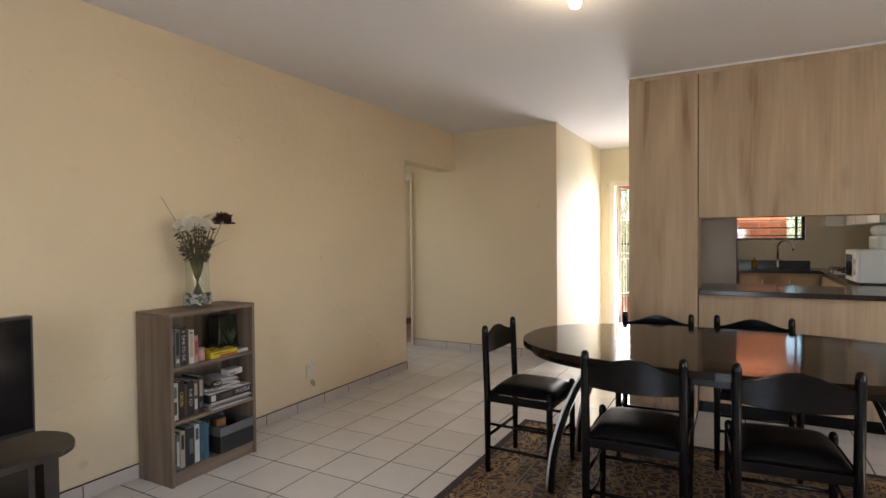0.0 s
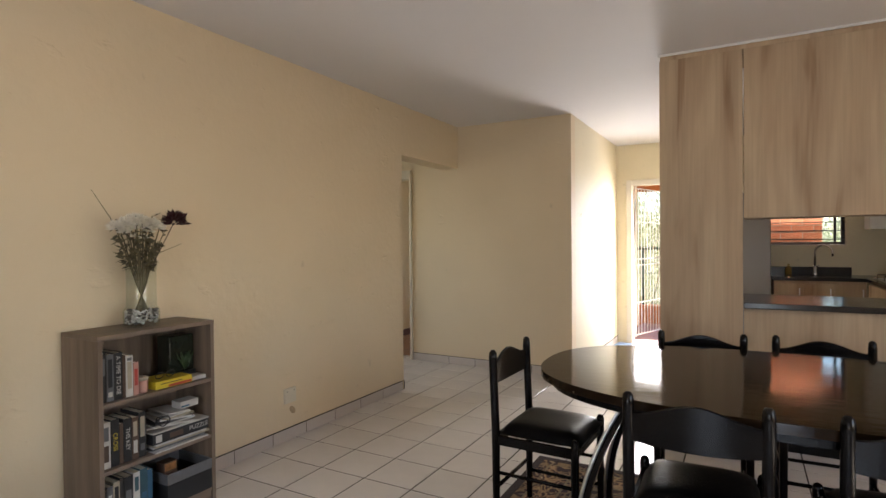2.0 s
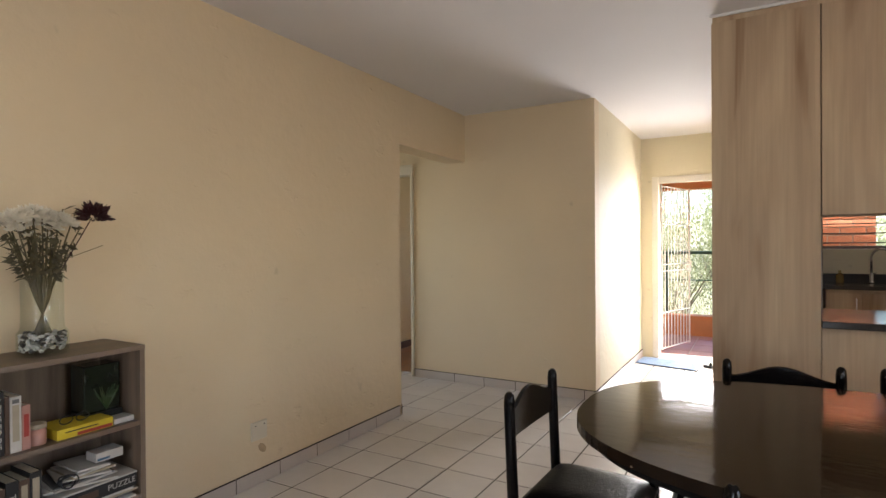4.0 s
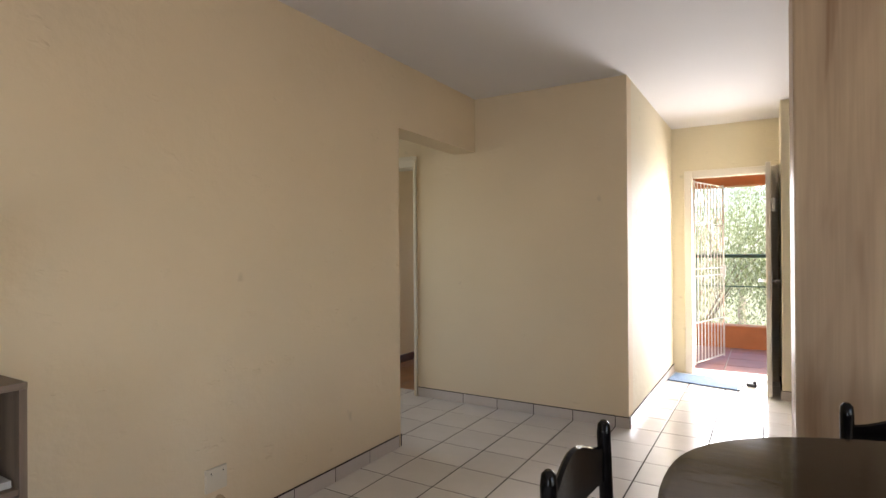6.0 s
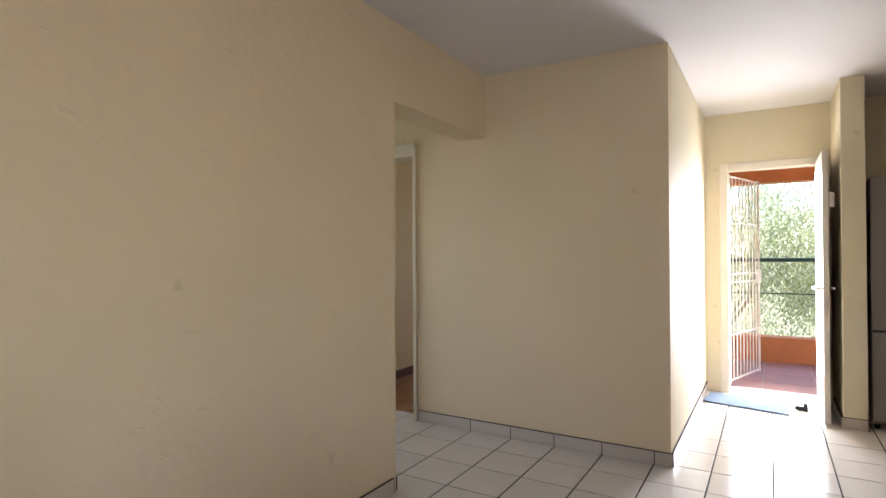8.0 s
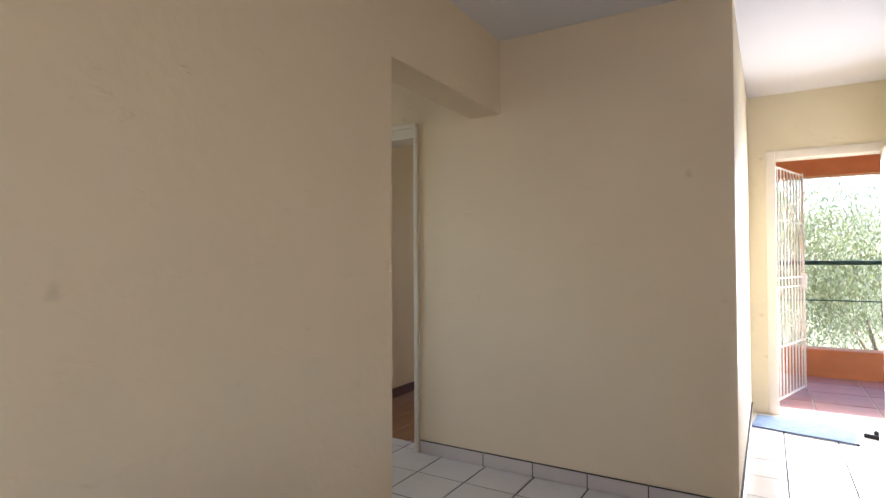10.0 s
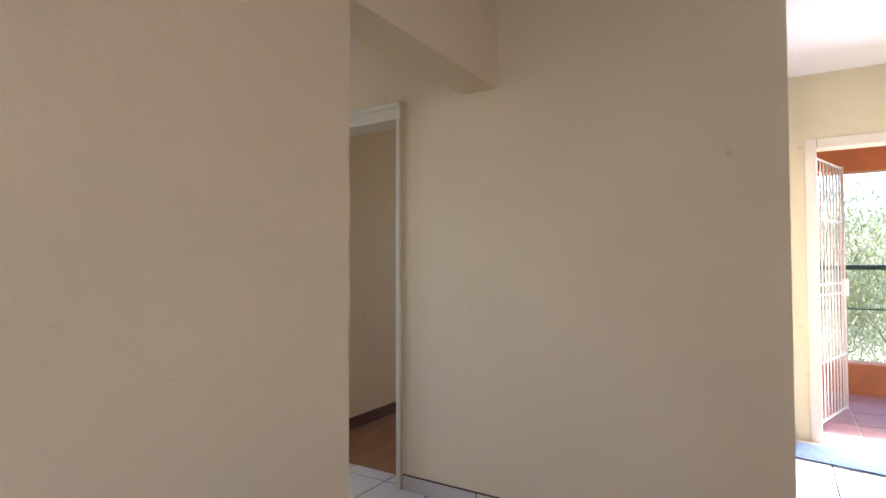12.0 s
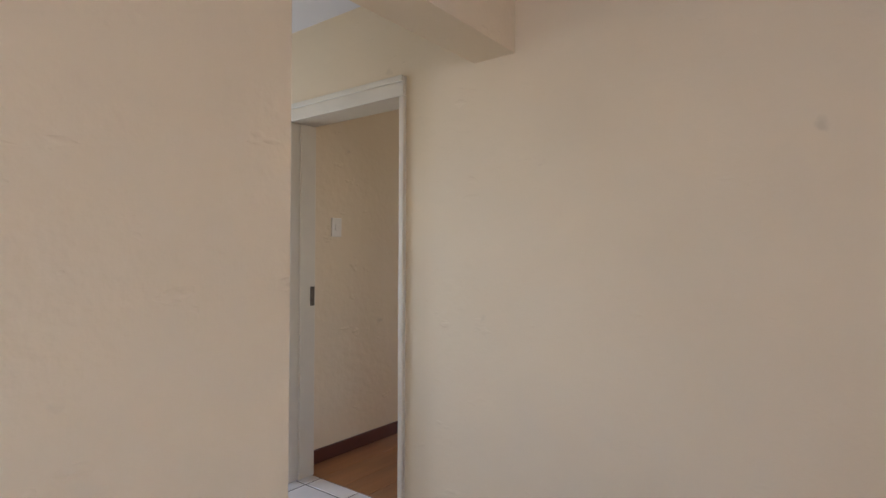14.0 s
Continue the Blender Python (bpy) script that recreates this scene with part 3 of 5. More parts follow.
# bedroom door frame, pressed profile in steps
bf = structure("door_frame_bedroom", bmesh.new(), FRAME_PAINT, "white painted steel bedroom door frame", "door frame")
for (x0, x1) in ((HX1 + 0.022, HX1 + 0.05), (HX0 - 0.05, HX0)):
    part("jamb", B(x0, YF - 0.022, 0, x1, YF + 0.152, HZ - 0.02, bev=0.005), FRAME_PAINT, bf)
part("head", B(HX0 - 0.05, YF - 0.022, HZ - 0.02, HX1 + 0.05, YF + 0.152, HZ + 0.075, bev=0.005), FRAME_PAINT, bf)
part("head_step", B(HX0 - 0.05, YF - 0.034, HZ + 0.045, HX1 + 0.05, YF - 0.022, HZ + 0.075, bev=0.004), FRAME_PAINT, bf)
part("stop_rebate", B(HX0 - 0.004, YF + 0.045, 0, HX0 + 0.010, YF + 0.1515, HZ - 0.021, bev=0.004), FRAME_PAINT, bf)
part("strike_plate", B(HX0 + 0.009, YF + 0.115, 0.98, HX0 + 0.0125, YF + 0.145, 1.09, bev=0.0008), mat("worn_dark_steel", (0.16, 0.13, 0.10), 0.5, 0.6, vary=0.5, scale=60), bf, "worn steel strike plate")
sw = thing("light_switch", (-4.22, 7.48, 1.45), "white plastic light switch on the bedroom wall", "light switch")
part("plate", B(-4.221, 7.45, 1.39, -4.212, 7.53, 1.51, bev=0.003), WHITE, sw)
part("rocker", B(-4.213, 7.475, 1.43, -4.207, 7.505, 1.47, bev=0.002), WHITE, sw)
structure("bedroom_skirting", B(-4.22, YF + 0.14, 0.0, -4.203, 10.5, 0.085, bev=0.004), REDSKIRT, "dark mahogany bedroom skirting board", "skirting")

# ---------- kitchen ----------
tall = thing("tall_cabinet", (-0.25, 6.05, 0), "tall pale oak laminate cabinet beside the kitchen hatch", "cabinet")
part("body", B(-0.488, 5.79, 0.0, -0.016, 6.285, 2.485, bev=0.002), LAMINATE, tall)
part("door_panel", B(-0.496, 5.765, 0.04, -0.014, 5.786, 2.487, bev=0.0015), LAMINATE, tall)
part("side_panel", B(-0.499, 5.79, 0.0, -0.4885, 6.295, 2.49, bev=0.001), LAMINATE, tall)
up = thing("wall_cupboard", (0.8, 5.98, 1.443), "wide pale oak laminate cupboard above the kitchen hatch", "cupboard")
part("body", B(-0.008, 5.795, 1.446, XK, 6.15, 2.485), LAMINATE, up)
part("door_panel", B(-0.008, 5.77, 1.443, XK, 5.791, 2.487, bev=0.0015), LAMINATE, up)
structure("cabinet_filler", B(-0.492, 5.772, 2.488, XK, 6.2, ZC), LAMINATE, "pale oak filler strip above the cabinets", "trim")
structure("cabinet_cornice", B(-0.505, 5.755, 2.516, XK, 5.7715, ZC, bev=0.004), CEIL, "thin white bead between cabinets and ceiling", "cornice")
low = thing("counter_base", (0.8, 6.0, 0), "pale oak laminate counter base below the kitchen hatch", "cabinet")
part("front_panel", B(-0.008, 5.815, 0.09, XK, 5.84, 0.882, bev=0.001), LAMINATE, low)
part("plinth", B(-0.008, 5.85, 0.0, XK, 5.87, 0.09), BLACKWOOD, low)
part("carcass", B(0.0, 5.87, 0.02, XK, 6.35, 0.88), LAMINATE, low)
solid("hatch_countertop", B(-0.010, 5.765, 0.882, XK, 6.42, 0.918, bev=0.004), GRANITE, "dark polished granite hatch countertop", "countertop")

fr = thing("fridge", (-0.05, 8.9, 0), "silver two-door fridge with a bottom freezer", "fridge")
part("body", B(-0.328, 8.55, 0.03, 0.232, 9.14, 1.80, bev=0.008), FRIDGE, fr)
part("upper_door", B(-0.328, 8.495, 0.715, 0.232, 8.547, 1.805, bev=0.008), FRIDGE, fr)
part("lower_door", B(-0.328, 8.495, 0.06, 0.232, 8.547, 0.695, bev=0.008), FRIDGE, fr)
part("handle_groove", B(-0.32, 8.51, 0.695, 0.225, 8.55, 0.715), BLACK_PLASTIC, fr, "dark gap between the doors")
for x in (-0.29, 0.19):
    for y in (8.58, 9.08):
        part("foot", turned(bmesh.new(), [(0.018, 0), (0.018, 0.03)], 10, (x, y, 0)), BLACK_PLASTIC, fr)

sb = thing("sink_cabinet", (0.7, 8.9, 0), "pale oak laminate sink cabinet under the window", "cabinet")
part("body", B(0.26, 8.62, 0.09, 1.04, YD - 0.01, 0.878), LAMINATE, sb)
for x in (0.262, 0.525, 0.788):
    d = part("door", B(x, 8.598, 0.1, x + 0.255, 8.618, 0.85, bev=0.002), LAMINATE, sb)
    part("handle", tube(bmesh.new(), [(x + 0.225, 8.598, 0.62), (x + 0.225, 8.575, 0.62), (x + 0.225, 8.575, 0.8), (x + 0.225, 8.598, 0.8)], 0.005, 8), STEEL, d)
part("plinth", B(0.26, 8.66, 0, 1.04, 8.68, 0.09), BLACKWOOD, sb)
solid("kitchen_countertop", box(box(B(0.245, 8.575, 0.88, XK, YD, 0.915, bev=0.003), 1.03, 6.42, 0.88, XK, 8.575, 0.915, bev=0.003), 0.245, YD - 0.018, 0.915, 1.0, YD - 0.001, 1.0, bev=0.002), GRANITE, "dark granite kitchen countertop with upstand", "countertop")
rb = thing("side_cabinet", (1.35, 7.5, 0), "pale oak laminate kitchen base cabinet", "cabinet")
part("body", B(1.07, 6.45, 0.09, XK - 0.01, 8.56, 0.878), LAMINATE, rb)
for y in (6.46, 6.99, 7.52, 8.05):
    part("door", B(1.05, y, 0.1, 1.068, y + 0.52, 0.86, bev=0.002), LAMINATE, rb)
tap = thing("kitchen_tap", (0.665, 9.08, 0.915), "tall chrome swan-neck kitchen tap", "tap")
part("base", turned(bmesh.new(), [(0.026, 0), (0.026, 0.012), (0.017, 0.02), (0.017, 0.09), (0.012, 0.1)], 16, (0.665, 9.08, 0.915)), CHROME, tap)
arc = [(0.665, 9.08, 1.0), (0.665, 9.08, 1.16)] + [(0.665 + 0.075 * (1 - math.cos(a)), 9.08 - 0.05 * (1 - math.cos(a)) * 0.6, 1.16 + 0.085 * math.sin(a)) for a in (math.pi * k / 10 for k in range(1, 11))] + [(0.818, 9.02, 1.12)]
part("spout", tube(bmesh.new(), arc, 0.011, 12), CHROME, tap)
part("lever", tube(bmesh.new(), [(0.665, 9.08, 1.0), (0.7, 9.05, 1.02)], 0.006, 8), CHROME, tap)
bt = thing("soap_bottle", (0.42, 9.09, 0.915), "small amber glass bottle beside the sink", "bottle")
part("body", turned(bmesh.new(), [(0.03, 0), (0.033, 0.01), (0.033, 0.07), (0.012, 0.095)], 14, (0.42, 9.09, 0.915)), mat("amber_glass", (0.28, 0.17, 0.04), 0.1, vary=0.1), bt)
part("cap", turned(bmesh.new(), [(0.013, 0), (0.013, 0.025)], 12, (0.42, 9.09, 1.01)), mat("gold_cap", (0.45, 0.33, 0.12), 0.3, 0.6), bt)

win = structure("window_1", bmesh.new(), BLACKWOOD, "dark-framed kitchen window with burglar bars", "window")
for a in ((WX0, YD + 0.10, WZ0, WX1, YD + 0.14, WZ0 + 0.035), (WX0, YD + 0.10, WZ1 - 0.035, WX1, YD + 0.14, WZ1), (WX0, YD + 0.10, WZ0 + 0.035, WX0 + 0.035, YD + 0.14, WZ1 - 0.035), (WX1 - 0.035, YD + 0.10, WZ0 + 0.035, WX1, YD + 0.14, WZ1 - 0.035), (WX1 - 0.10, YD + 0.10, WZ0 + 0.035, WX1 - 0.075, YD + 0.14, WZ1 - 0.035)):
    part("window_frame", B(*a, bev=0.003), STANDWOOD, win)
pane = part("pane", B(WX0 + 0.03, YD + 0.118, WZ0 + 0.03, WX1 - 0.03, YD + 0.122, WZ1 - 0.03), GLASS, win)
pane.visible_shadow = False
for k in range(8):
    z = WZ0 + 0.065 + k * 0.095
    part("burglar_bar", tube(bmesh.new(), [(WX0, YD + 0.06, z), (WX1, YD + 0.06, z)], 0.006, 6), BLACK_PLASTIC, win)
part("window_sill", B(WX0, YD - 0.01, WZ0 - 0.002, WX1, YD + 0.10, WZ0 + 0.006, bev=0.002), WHITE, win)

hob = thing("gas_hob", (1.3, 8.25, 0.915), "black gas hob with cast pan supports", "hob")
part("plate", B(1.08, 7.95, 0.915, 1.58, 8.52, 0.925, bev=0.003), STEEL, hob)
for x in (1.2, 1.46):
    for y in (8.09, 8.38):
        part("burner", turned(bmesh.new(), [(0.045, 0), (0.045, 0.015), (0.03, 0.022)], 16, (x, y, 0.925)), BLACK_PLASTIC, hob)
        bm = bmesh.new()
        for a in (0, math.pi / 2):
            dx, dy = 0.11 * math.cos(a), 0.11 * math.sin(a)
            tube(bm, [(x - dx, y - dy, 0.926), (x - dx, y - dy, 0.965), (x + dx, y + dy, 0.965), (x + dx, y + dy, 0.926)], 0.006, 6)
        part("pan_support", bm, BLACK_PLASTIC, hob)
mw = thing("microwave", (1.27, 6.95, 0.915), "white microwave oven on the kitchen counter", "microwave")
part("body", B(1.085, 6.72, 0.925, 1.46, 7.2, 1.185, bev=0.01), WHITE_PLASTIC, mw)
part("door", B(1.065, 6.84, 0.93, 1.0845, 7.198, 1.18, bev=0.004), WHITE_PLASTIC, mw)
part("door_window", B(1.062, 6.88, 0.965, 1.0655, 7.16, 1.145, bev=0.001), SCREEN, mw, "dark glass door window")
part("control_panel", B(1.067, 6.722, 0.93, 1.0845, 6.836, 1.18, bev=0.003), WHITE_PLASTIC, mw)
for z in (1.0, 1.1):
    part("dial", tube(bmesh.new(), [(1.067, 6.78, z), (1.05, 6.78, z)], 0.02, 14), STEEL, mw)
for x in (1.11, 1.43):
    for y in (6.76, 7.16):
        part("foot", turned(bmesh.new(), [(0.012, 0), (0.012, 0.012)], 8, (x, y, 0.914)), BLACK_PLASTIC, mw)
# Unidentified white item on the microwave, shaped as a rounded box with lid.
bb = thing("bread_bin", (1.32, 6.95, 1.186), "rounded white unidentified appliance on top of the microwave", "bread bin")
part("appliance_body", B(1.21, 6.79, 1.1855, 1.44, 7.12, 1.30, bev=0.02), WHITE_PLASTIC, bb)
part("lid", B(1.215, 6.795, 1.301, 1.435, 7.115, 1.385, bev=0.035, segs=3), WHITE_PLASTIC, bb)
ku = thing("kitchen_wall_unit", (1.45, 8.6, 1.41), "white kitchen wall unit above the hob", "cupboard")
part("body", B(1.32, 7.2, 1.415, XK, 8.845, 2.1), WHITE_PLASTIC, ku)
for y in (7.2, 7.75, 8.3):
    part("door", B(1.30, y + 0.004, 1.41, 1.3185, y + 0.54, 2.1, bev=0.003), WHITE_PLASTIC, ku)
kw2 = thing("corner_wall_unit", (1.36, 9.0, 1.405), "small white kitchen wall unit on the back wall", "cupboard")
part("body", B(1.11, 8.87, 1.408, XK - 0.001, YD - 0.001, 2.1), WHITE_PLASTIC, kw2)
part("door", B(1.11, 8.85, 1.405, 1.31, 8.868, 2.1, bev=0.003), WHITE_PLASTIC, kw2)
part("handle", tube(bmesh.new(), [(1.28, 8.85, 1.43), (1.28, 8.835, 1.43), (1.28, 8.835, 1.52), (1.28, 8.85, 1.52)], 0.005, 8), STEEL, kw2)

# ---------- living room ----------
cl = thing("ceiling_light", (-0.45, 4.03, ZC), "small white ceiling light with a glowing bulb", "lamp")
part("rose", turned(bmesh.new(), [(0.055, 0), (0.055, -0.012), (0.03, -0.03)], 20, (-0.45, 4.03, ZC - 0.001)), WHITE_PLASTIC, cl)
GLOW = bpy.data.materials.new("lit_bulb")
GLOW.use_nodes = True
GLOW.node_tree.nodes["Principled BSDF"].inputs["Emission Color"].default_value = (1, 0.86, 0.6, 1)
GLOW.node_tree.nodes["Principled BSDF"].inputs["Emission Strength"].default_value = 8
bulb = part("bulb", turned(bmesh.new(), [(0.013, -0.03), (0.014, -0.045), (0.027, -0.066), (0.03, -0.082), (0.024, -0.1), (0.008, -0.109)], 16, (-0.45, 4.03, ZC)), GLOW, cl, "glowing bulb")
bulb.visible_shadow = False

soc = thing("wall_outlet", (XL, 4.58, 0.27), "cream painted wall outlet low on the long wall", "outlet")
part("plate", B(XL - 0.001, 4.53, 0.245, XL + 0.013, 4.635, 0.345, bev=0.003), FRAME_PAINT, soc)
for y, z in ((4.555, 0.325), (4.615, 0.325)):
    part("screw_hole", tube(bmesh.new(), [(XL + 0.011, y, z), (XL + 0.0132, y, z)], 0.004, 8), BLACK_PLASTIC, soc)
st = thing("wall_stain", (XL, 4.62, 0.2), "small brown damp stain below the outlet", "stain")
part("patch", tube(bmesh.new(), [(XL - 0.001, 4.61, 0.19), (XL + 0.0012, 4.61, 0.19)], 0.02, 14, squash=1.7), mat("brown_stain", (0.50, 0.36, 0.22), 0.8, vary=0.3, scale=40), st)

# dining table
tb = thing("dining_table", (0.17, 4.36, 0), "dark varnished oval dining table with curved steel-edged legs", "table")
TA, TB, TN = 0.97, 0.58, 2.5


def oval(a, b, n=96):
    out = []
    for k in range(n):
        t = 2 * math.pi * k / n
        c, s = math.cos(t), math.sin(t)
        out.append((0.17 + a * math.copysign(abs(c) ** (2 / TN), c), 4.36 + b * math.copysign(abs(s) ** (2 / TN), s)))
    return out


part("tabletop", slab(bmesh.new(), oval(TA, TB), 0.738, 0.77, 0.008), TABLEWOOD, tb)
part("under_rim", slab(bmesh.new(), oval(TA - 0.045, TB - 0.045), 0.70, 0.7375, 0.006), BLACKWOOD, tb)
for sx in (-1, 1):
    for sy in (-1, 1):
        pts, inner = [], []
        for k in range(13):
            u = k / 12
            x = 0.17 + sx * (0.56 + 0.215 * (1 - (1 - u) ** 2.1))
            y = 4.36 + sy * (0.22 + 0.075 * u)
            z = 0.70 * (1 - u) + 0.004
            pts.append((x, y, z))
            inner.append((x - sx * 0.032, y, z - 0.0))
        bm = bmesh.new()
        rings = []
        for (x, y, z) in pts:
            w = 0.026
            rings.append([bm.verts.new(p) for p in ((x, y - 0.016, z), (x, y + 0.016, z), (x - sx * w, y + 0.016, z), (x - sx * w, y - 0.016, z))])
        for a, b in zip(rings, rings[1:]):
            for i in range(4):
                bm.faces.new((a[i], a[(i + 1) % 4], b[(i + 1) % 4], b[i]))
        bm.faces.new(rings[0])
        bm.faces.new(rings[-1][::-1])
        leg = part("leg", bm, BLACKWOOD, tb)
        part("steel_edge", tube(bmesh.new(), [(x + sx * 0.003, y, z) for x, y, z in pts], 0.016, 10, squash=0.5), STEEL, leg, "curved brushed steel edge")
CHIP = mat("bare_chipped_wood", (0.34, 0.24, 0.15), 0.8, vary=0.3, scale=60)
rim_line = oval(TA - 0.0015, TB - 0.0015)
for k, z, l in ((50, 0.745, 0.010), (52, 0.742, 0.016), (53, 0.748, 0.007), (55, 0.744, 0.011), (57, 0.742, 0.006), (60, 0.744, 0.009), (46, 0.743, 0.007)):
    bm = bmesh.new()
    bmesh.ops.create_icosphere(bm, subdivisions=1, radius=0.004, matrix=Matrix.Translation((*rim_line[k], z)) @ Matrix.Rotation(math.atan2(rim_line[k + 1][1] - rim_line[k][1], rim_line[k + 1][0] - rim_line[k][0]), 4, "Z") @ Matrix.Diagonal((l / 0.006, 0.7, 0.8, 1)))
    part("edge_chip", bm, CHIP, tb, "pale chip in the varnished edge")
part("stretcher", B(-0.35, 4.33, 0.62, 0.69, 4.39, 0.70, bev=0.004), BLACKWOOD, tb)


def dining_chair(at):
    c = thing("dining_chair", at, "black wooden dining chair with a padded leatherette seat", "chair", "chairs round the dining table")
    W, D = 0.195, 0.36
    for x in (-W, W):
        prof = [(x, 0, 0), (x, 0, 0.2), (x, 0, 0.44), (x, -0.006, 0.6), (x, -0.012, 0.773), (x, -0.012, 0.783), (x, -0.012, 0.806), (x, -0.012, 0.816)]
        part("back_post", tube(bmesh.new(), prof, [0.0145, 0.017, 0.019, 0.0185, 0.0185, 0.0185, 0.016, 0.007], 14), BLACKWOOD, c)
        part("front_leg", tube(bmesh.new(), [(x, D, 0), (x, D, 0.2), (x, D, 0.40), (x, D, 0.46), (x, D, 0.472), (x, D, 0.477)], [0.013, 0.0165, 0.0175, 0.0175, 0.013, 0.005], 12), BLACKWOOD, c)
    # bent top rail with a raised middle
    bm = bmesh.new()
    N = 18
    rows = []
    for i in range(N + 1):
        u = i / N * 2 - 1
        x = u * (W - 0.01)
        bow = -0.012 - 0.017 * (1 - u * u)
        top = 0.752 + 0.045 * (0.5 + 0.5 * math.cos(math.pi * u))
        bot = 0.662 - 0.010 * (1 - u * u)
        rows.append([bm.verts.new(p) for p in ((x, bow - 0.008, bot), (x, bow - 0.008, top - 0.004), (x, bow - 0.002, top), (x, bow + 0.008, top - 0.004), (x, bow + 0.008, bot))])
    for a, b in zip(rows, rows[1:]):
        for k in range(5):
            f = bm.faces.new((a[k], a[(k + 1) % 5], b[(k + 1) % 5], b[k]))
            f.smooth = k in (0, 3)
            bm.edges.get((a[k], b[k])).smooth = False
    bm.faces.new(rows[0])
    bm.faces.new(rows[-1][::-1])
    part("top_rail", bm, BLACKWOOD, c)
    for a in ((-W, 0.0, W, 0.0), (-W, D, W, D), (-W, 0, -W, D), (W, 0, W, D)):
        x0, y0, x1, y1 = a
        part("seat_rail", B(min(x0, x1) - 0.009, min(y0, y1) - 0.009, 0.395, max(x0, x1) + 0.009, max(y0, y1) + 0.009, 0.437, bev=0.003), BLACKWOOD, c)
    bm = bmesh.new()
    M = 12
    grid = [[None] * (M + 1) for _ in range(M + 1)]
    for i in range(M + 1):
        for j in range(M + 1):
            u, v = i / M * 2 - 1, j / M * 2 - 1
            e = max(0, 1 - abs(u) ** 5) ** 0.5 * max(0, 1 - abs(v) ** 5) ** 0.5
            grid[i][j] = bm.verts.new((u * (W - 0.019 if v > 0.6 else W - 0.012), D / 2 + 0.012 + v * (D / 2 + 0.006), 0.449 + 0.042 * e))
    for i in range(M):
        for j in range(M):
            bm.faces.new((grid[i][j], grid[i + 1][j], grid[i + 1][j + 1], grid[i][j + 1])).smooth = True
    ed = [e for e in bm.edges if e.is_boundary]
    ex = bmesh.ops.extrude_edge_only(bm, edges=ed)
    for v in [g for g in ex["geom"] if isinstance(g, bmesh.types.BMVert)]:
        v.co.z = 0.4375
    bmesh.ops.contextual_create(bm, geom=[e for e in bm.edges if e.is_boundary])
    part("seat", bm, LEATHER, c, "black leatherette padded seat")
    for x in (-W, W):
        for z in (0.14, 0.27):
            part("side_stretcher", tube(bmesh.new(), [(x, 0, z), (x, D, z)], 0.0085, 8), BLACKWOOD, c)
    part("front_stretcher", tube(bmesh.new(), [(-W, D, 0.22), (W, D, 0.22)], 0.009, 8), BLACKWOOD, c)
    part("rear_stretcher", tube(bmesh.new(), [(-W, 0, 0.20), (W, 0, 0.20)], 0.009, 8), BLACKWOOD, c)
    return c


RUGZ = 0.010
ch = dining_chair((0, 0, 0))
ch.matrix_basis = pose(-0.972, 4.338, RUGZ * 0.9, 0, 0, -92)
tagged(ch, "black wooden dining chair at the rounded table end")
for x, y, a in ((-0.138, 3.74, 1), (0.437, 3.775, 5), (-0.203, 5.05, 184), (0.328, 5.11, 182)):
    k = copy_thing(ch, pose(x, y, RUGZ, 0, 0, a))
    tagged(k, "black wooden dining chair with its back to the room" if y < 4.4 else "black wooden dining chair between table and hatch counter")

rg = thing("rug", (0.3, 4.1, 0), "worn brown and gold patterned woven rug", "rug")
part("field", B(-1.05, 2.75, 0.001, 1.65, 5.02, 0.0095, bev=0.002), RUG, rg)
for a in ((-1.095, 2.70, -1.05, 5.065), (1.65, 2.70, 1.695, 5.065), (-1.05, 5.02, 1.65, 5.065), (-1.05, 2.70, 1.65, 2.75)):
    part("binding", B(a[0], a[1], 0.001, a[2], a[3], 0.0105, bev=0.002), RUGEDGE, rg, "dark bound edge")

for a in ((-1.05 + 0.06, 2.75 + 0.06, -1.05 + 0.2, 5.02 - 0.06), (-1.05 + 0.2, 5.02 - 0.2, 1.65 - 0.06, 5.02 - 0.06), (1.65 - 0.2, 2.75 + 0.06, 1.65 - 0.06, 5.02 - 0.2), (-1.05 + 0.2, 2.75 + 0.06, 1.65 - 0.2, 2.75 + 0.2)):
    part("border_band", B(a[0], a[1], 0.0095, a[2], a[3], 0.0101), RUGBAND, rg, "golden floral border band")
STRIPE = mat("gold_rug_stripe", (0.24, 0.17, 0.08), 0.95, vary=0.4, scale=60)
for d in (0.05, 0.2, 0.26):
    for a in ((-1.05 + d, 2.75 + d, -1.04 + d, 5.02 - d), (-1.04 + d, 5.01 - d, 1.65 - d, 5.02 - d)):
        part("border_stripe", B(a[0], a[1], 0.0095, a[2], a[3], 0.0104), STRIPE, rg, "faded gold border stripe")

# television on its stand
tv = thing("television", (-2.42, 2.1, 0.441), "black flat-screen television on the dark stand", "television")
part("casing", B(-2.45, 1.62, 0.50, -2.395, 2.58, 1.0, bev=0.006), BLACK_PLASTIC, tv)
part("screen", B(-2.396, 1.635, 0.52, -2.3925, 2.568, 0.988), SCREEN, tv)
for y in (1.8, 2.4):
    part("foot", box(B(-2.5, y - 0.015, 0.441, -2.33, y + 0.015, 0.455, bev=0.003), -2.43, y - 0.01, 0.455, -2.41, y + 0.01, 0.50), BLACK_PLASTIC, tv)
ts = thing("tv_stand", (-2.45, 2.1, 0), "dark wooden television stand with a rounded end", "tv stand")
out = [(-2.66, 1.35), (-2.24, 1.35)] + [(-2.45 + 0.21 * math.cos(a), 2.57 + 0.16 * math.sin(a)) for a in (math.pi * k / 14 for k in range(15))]
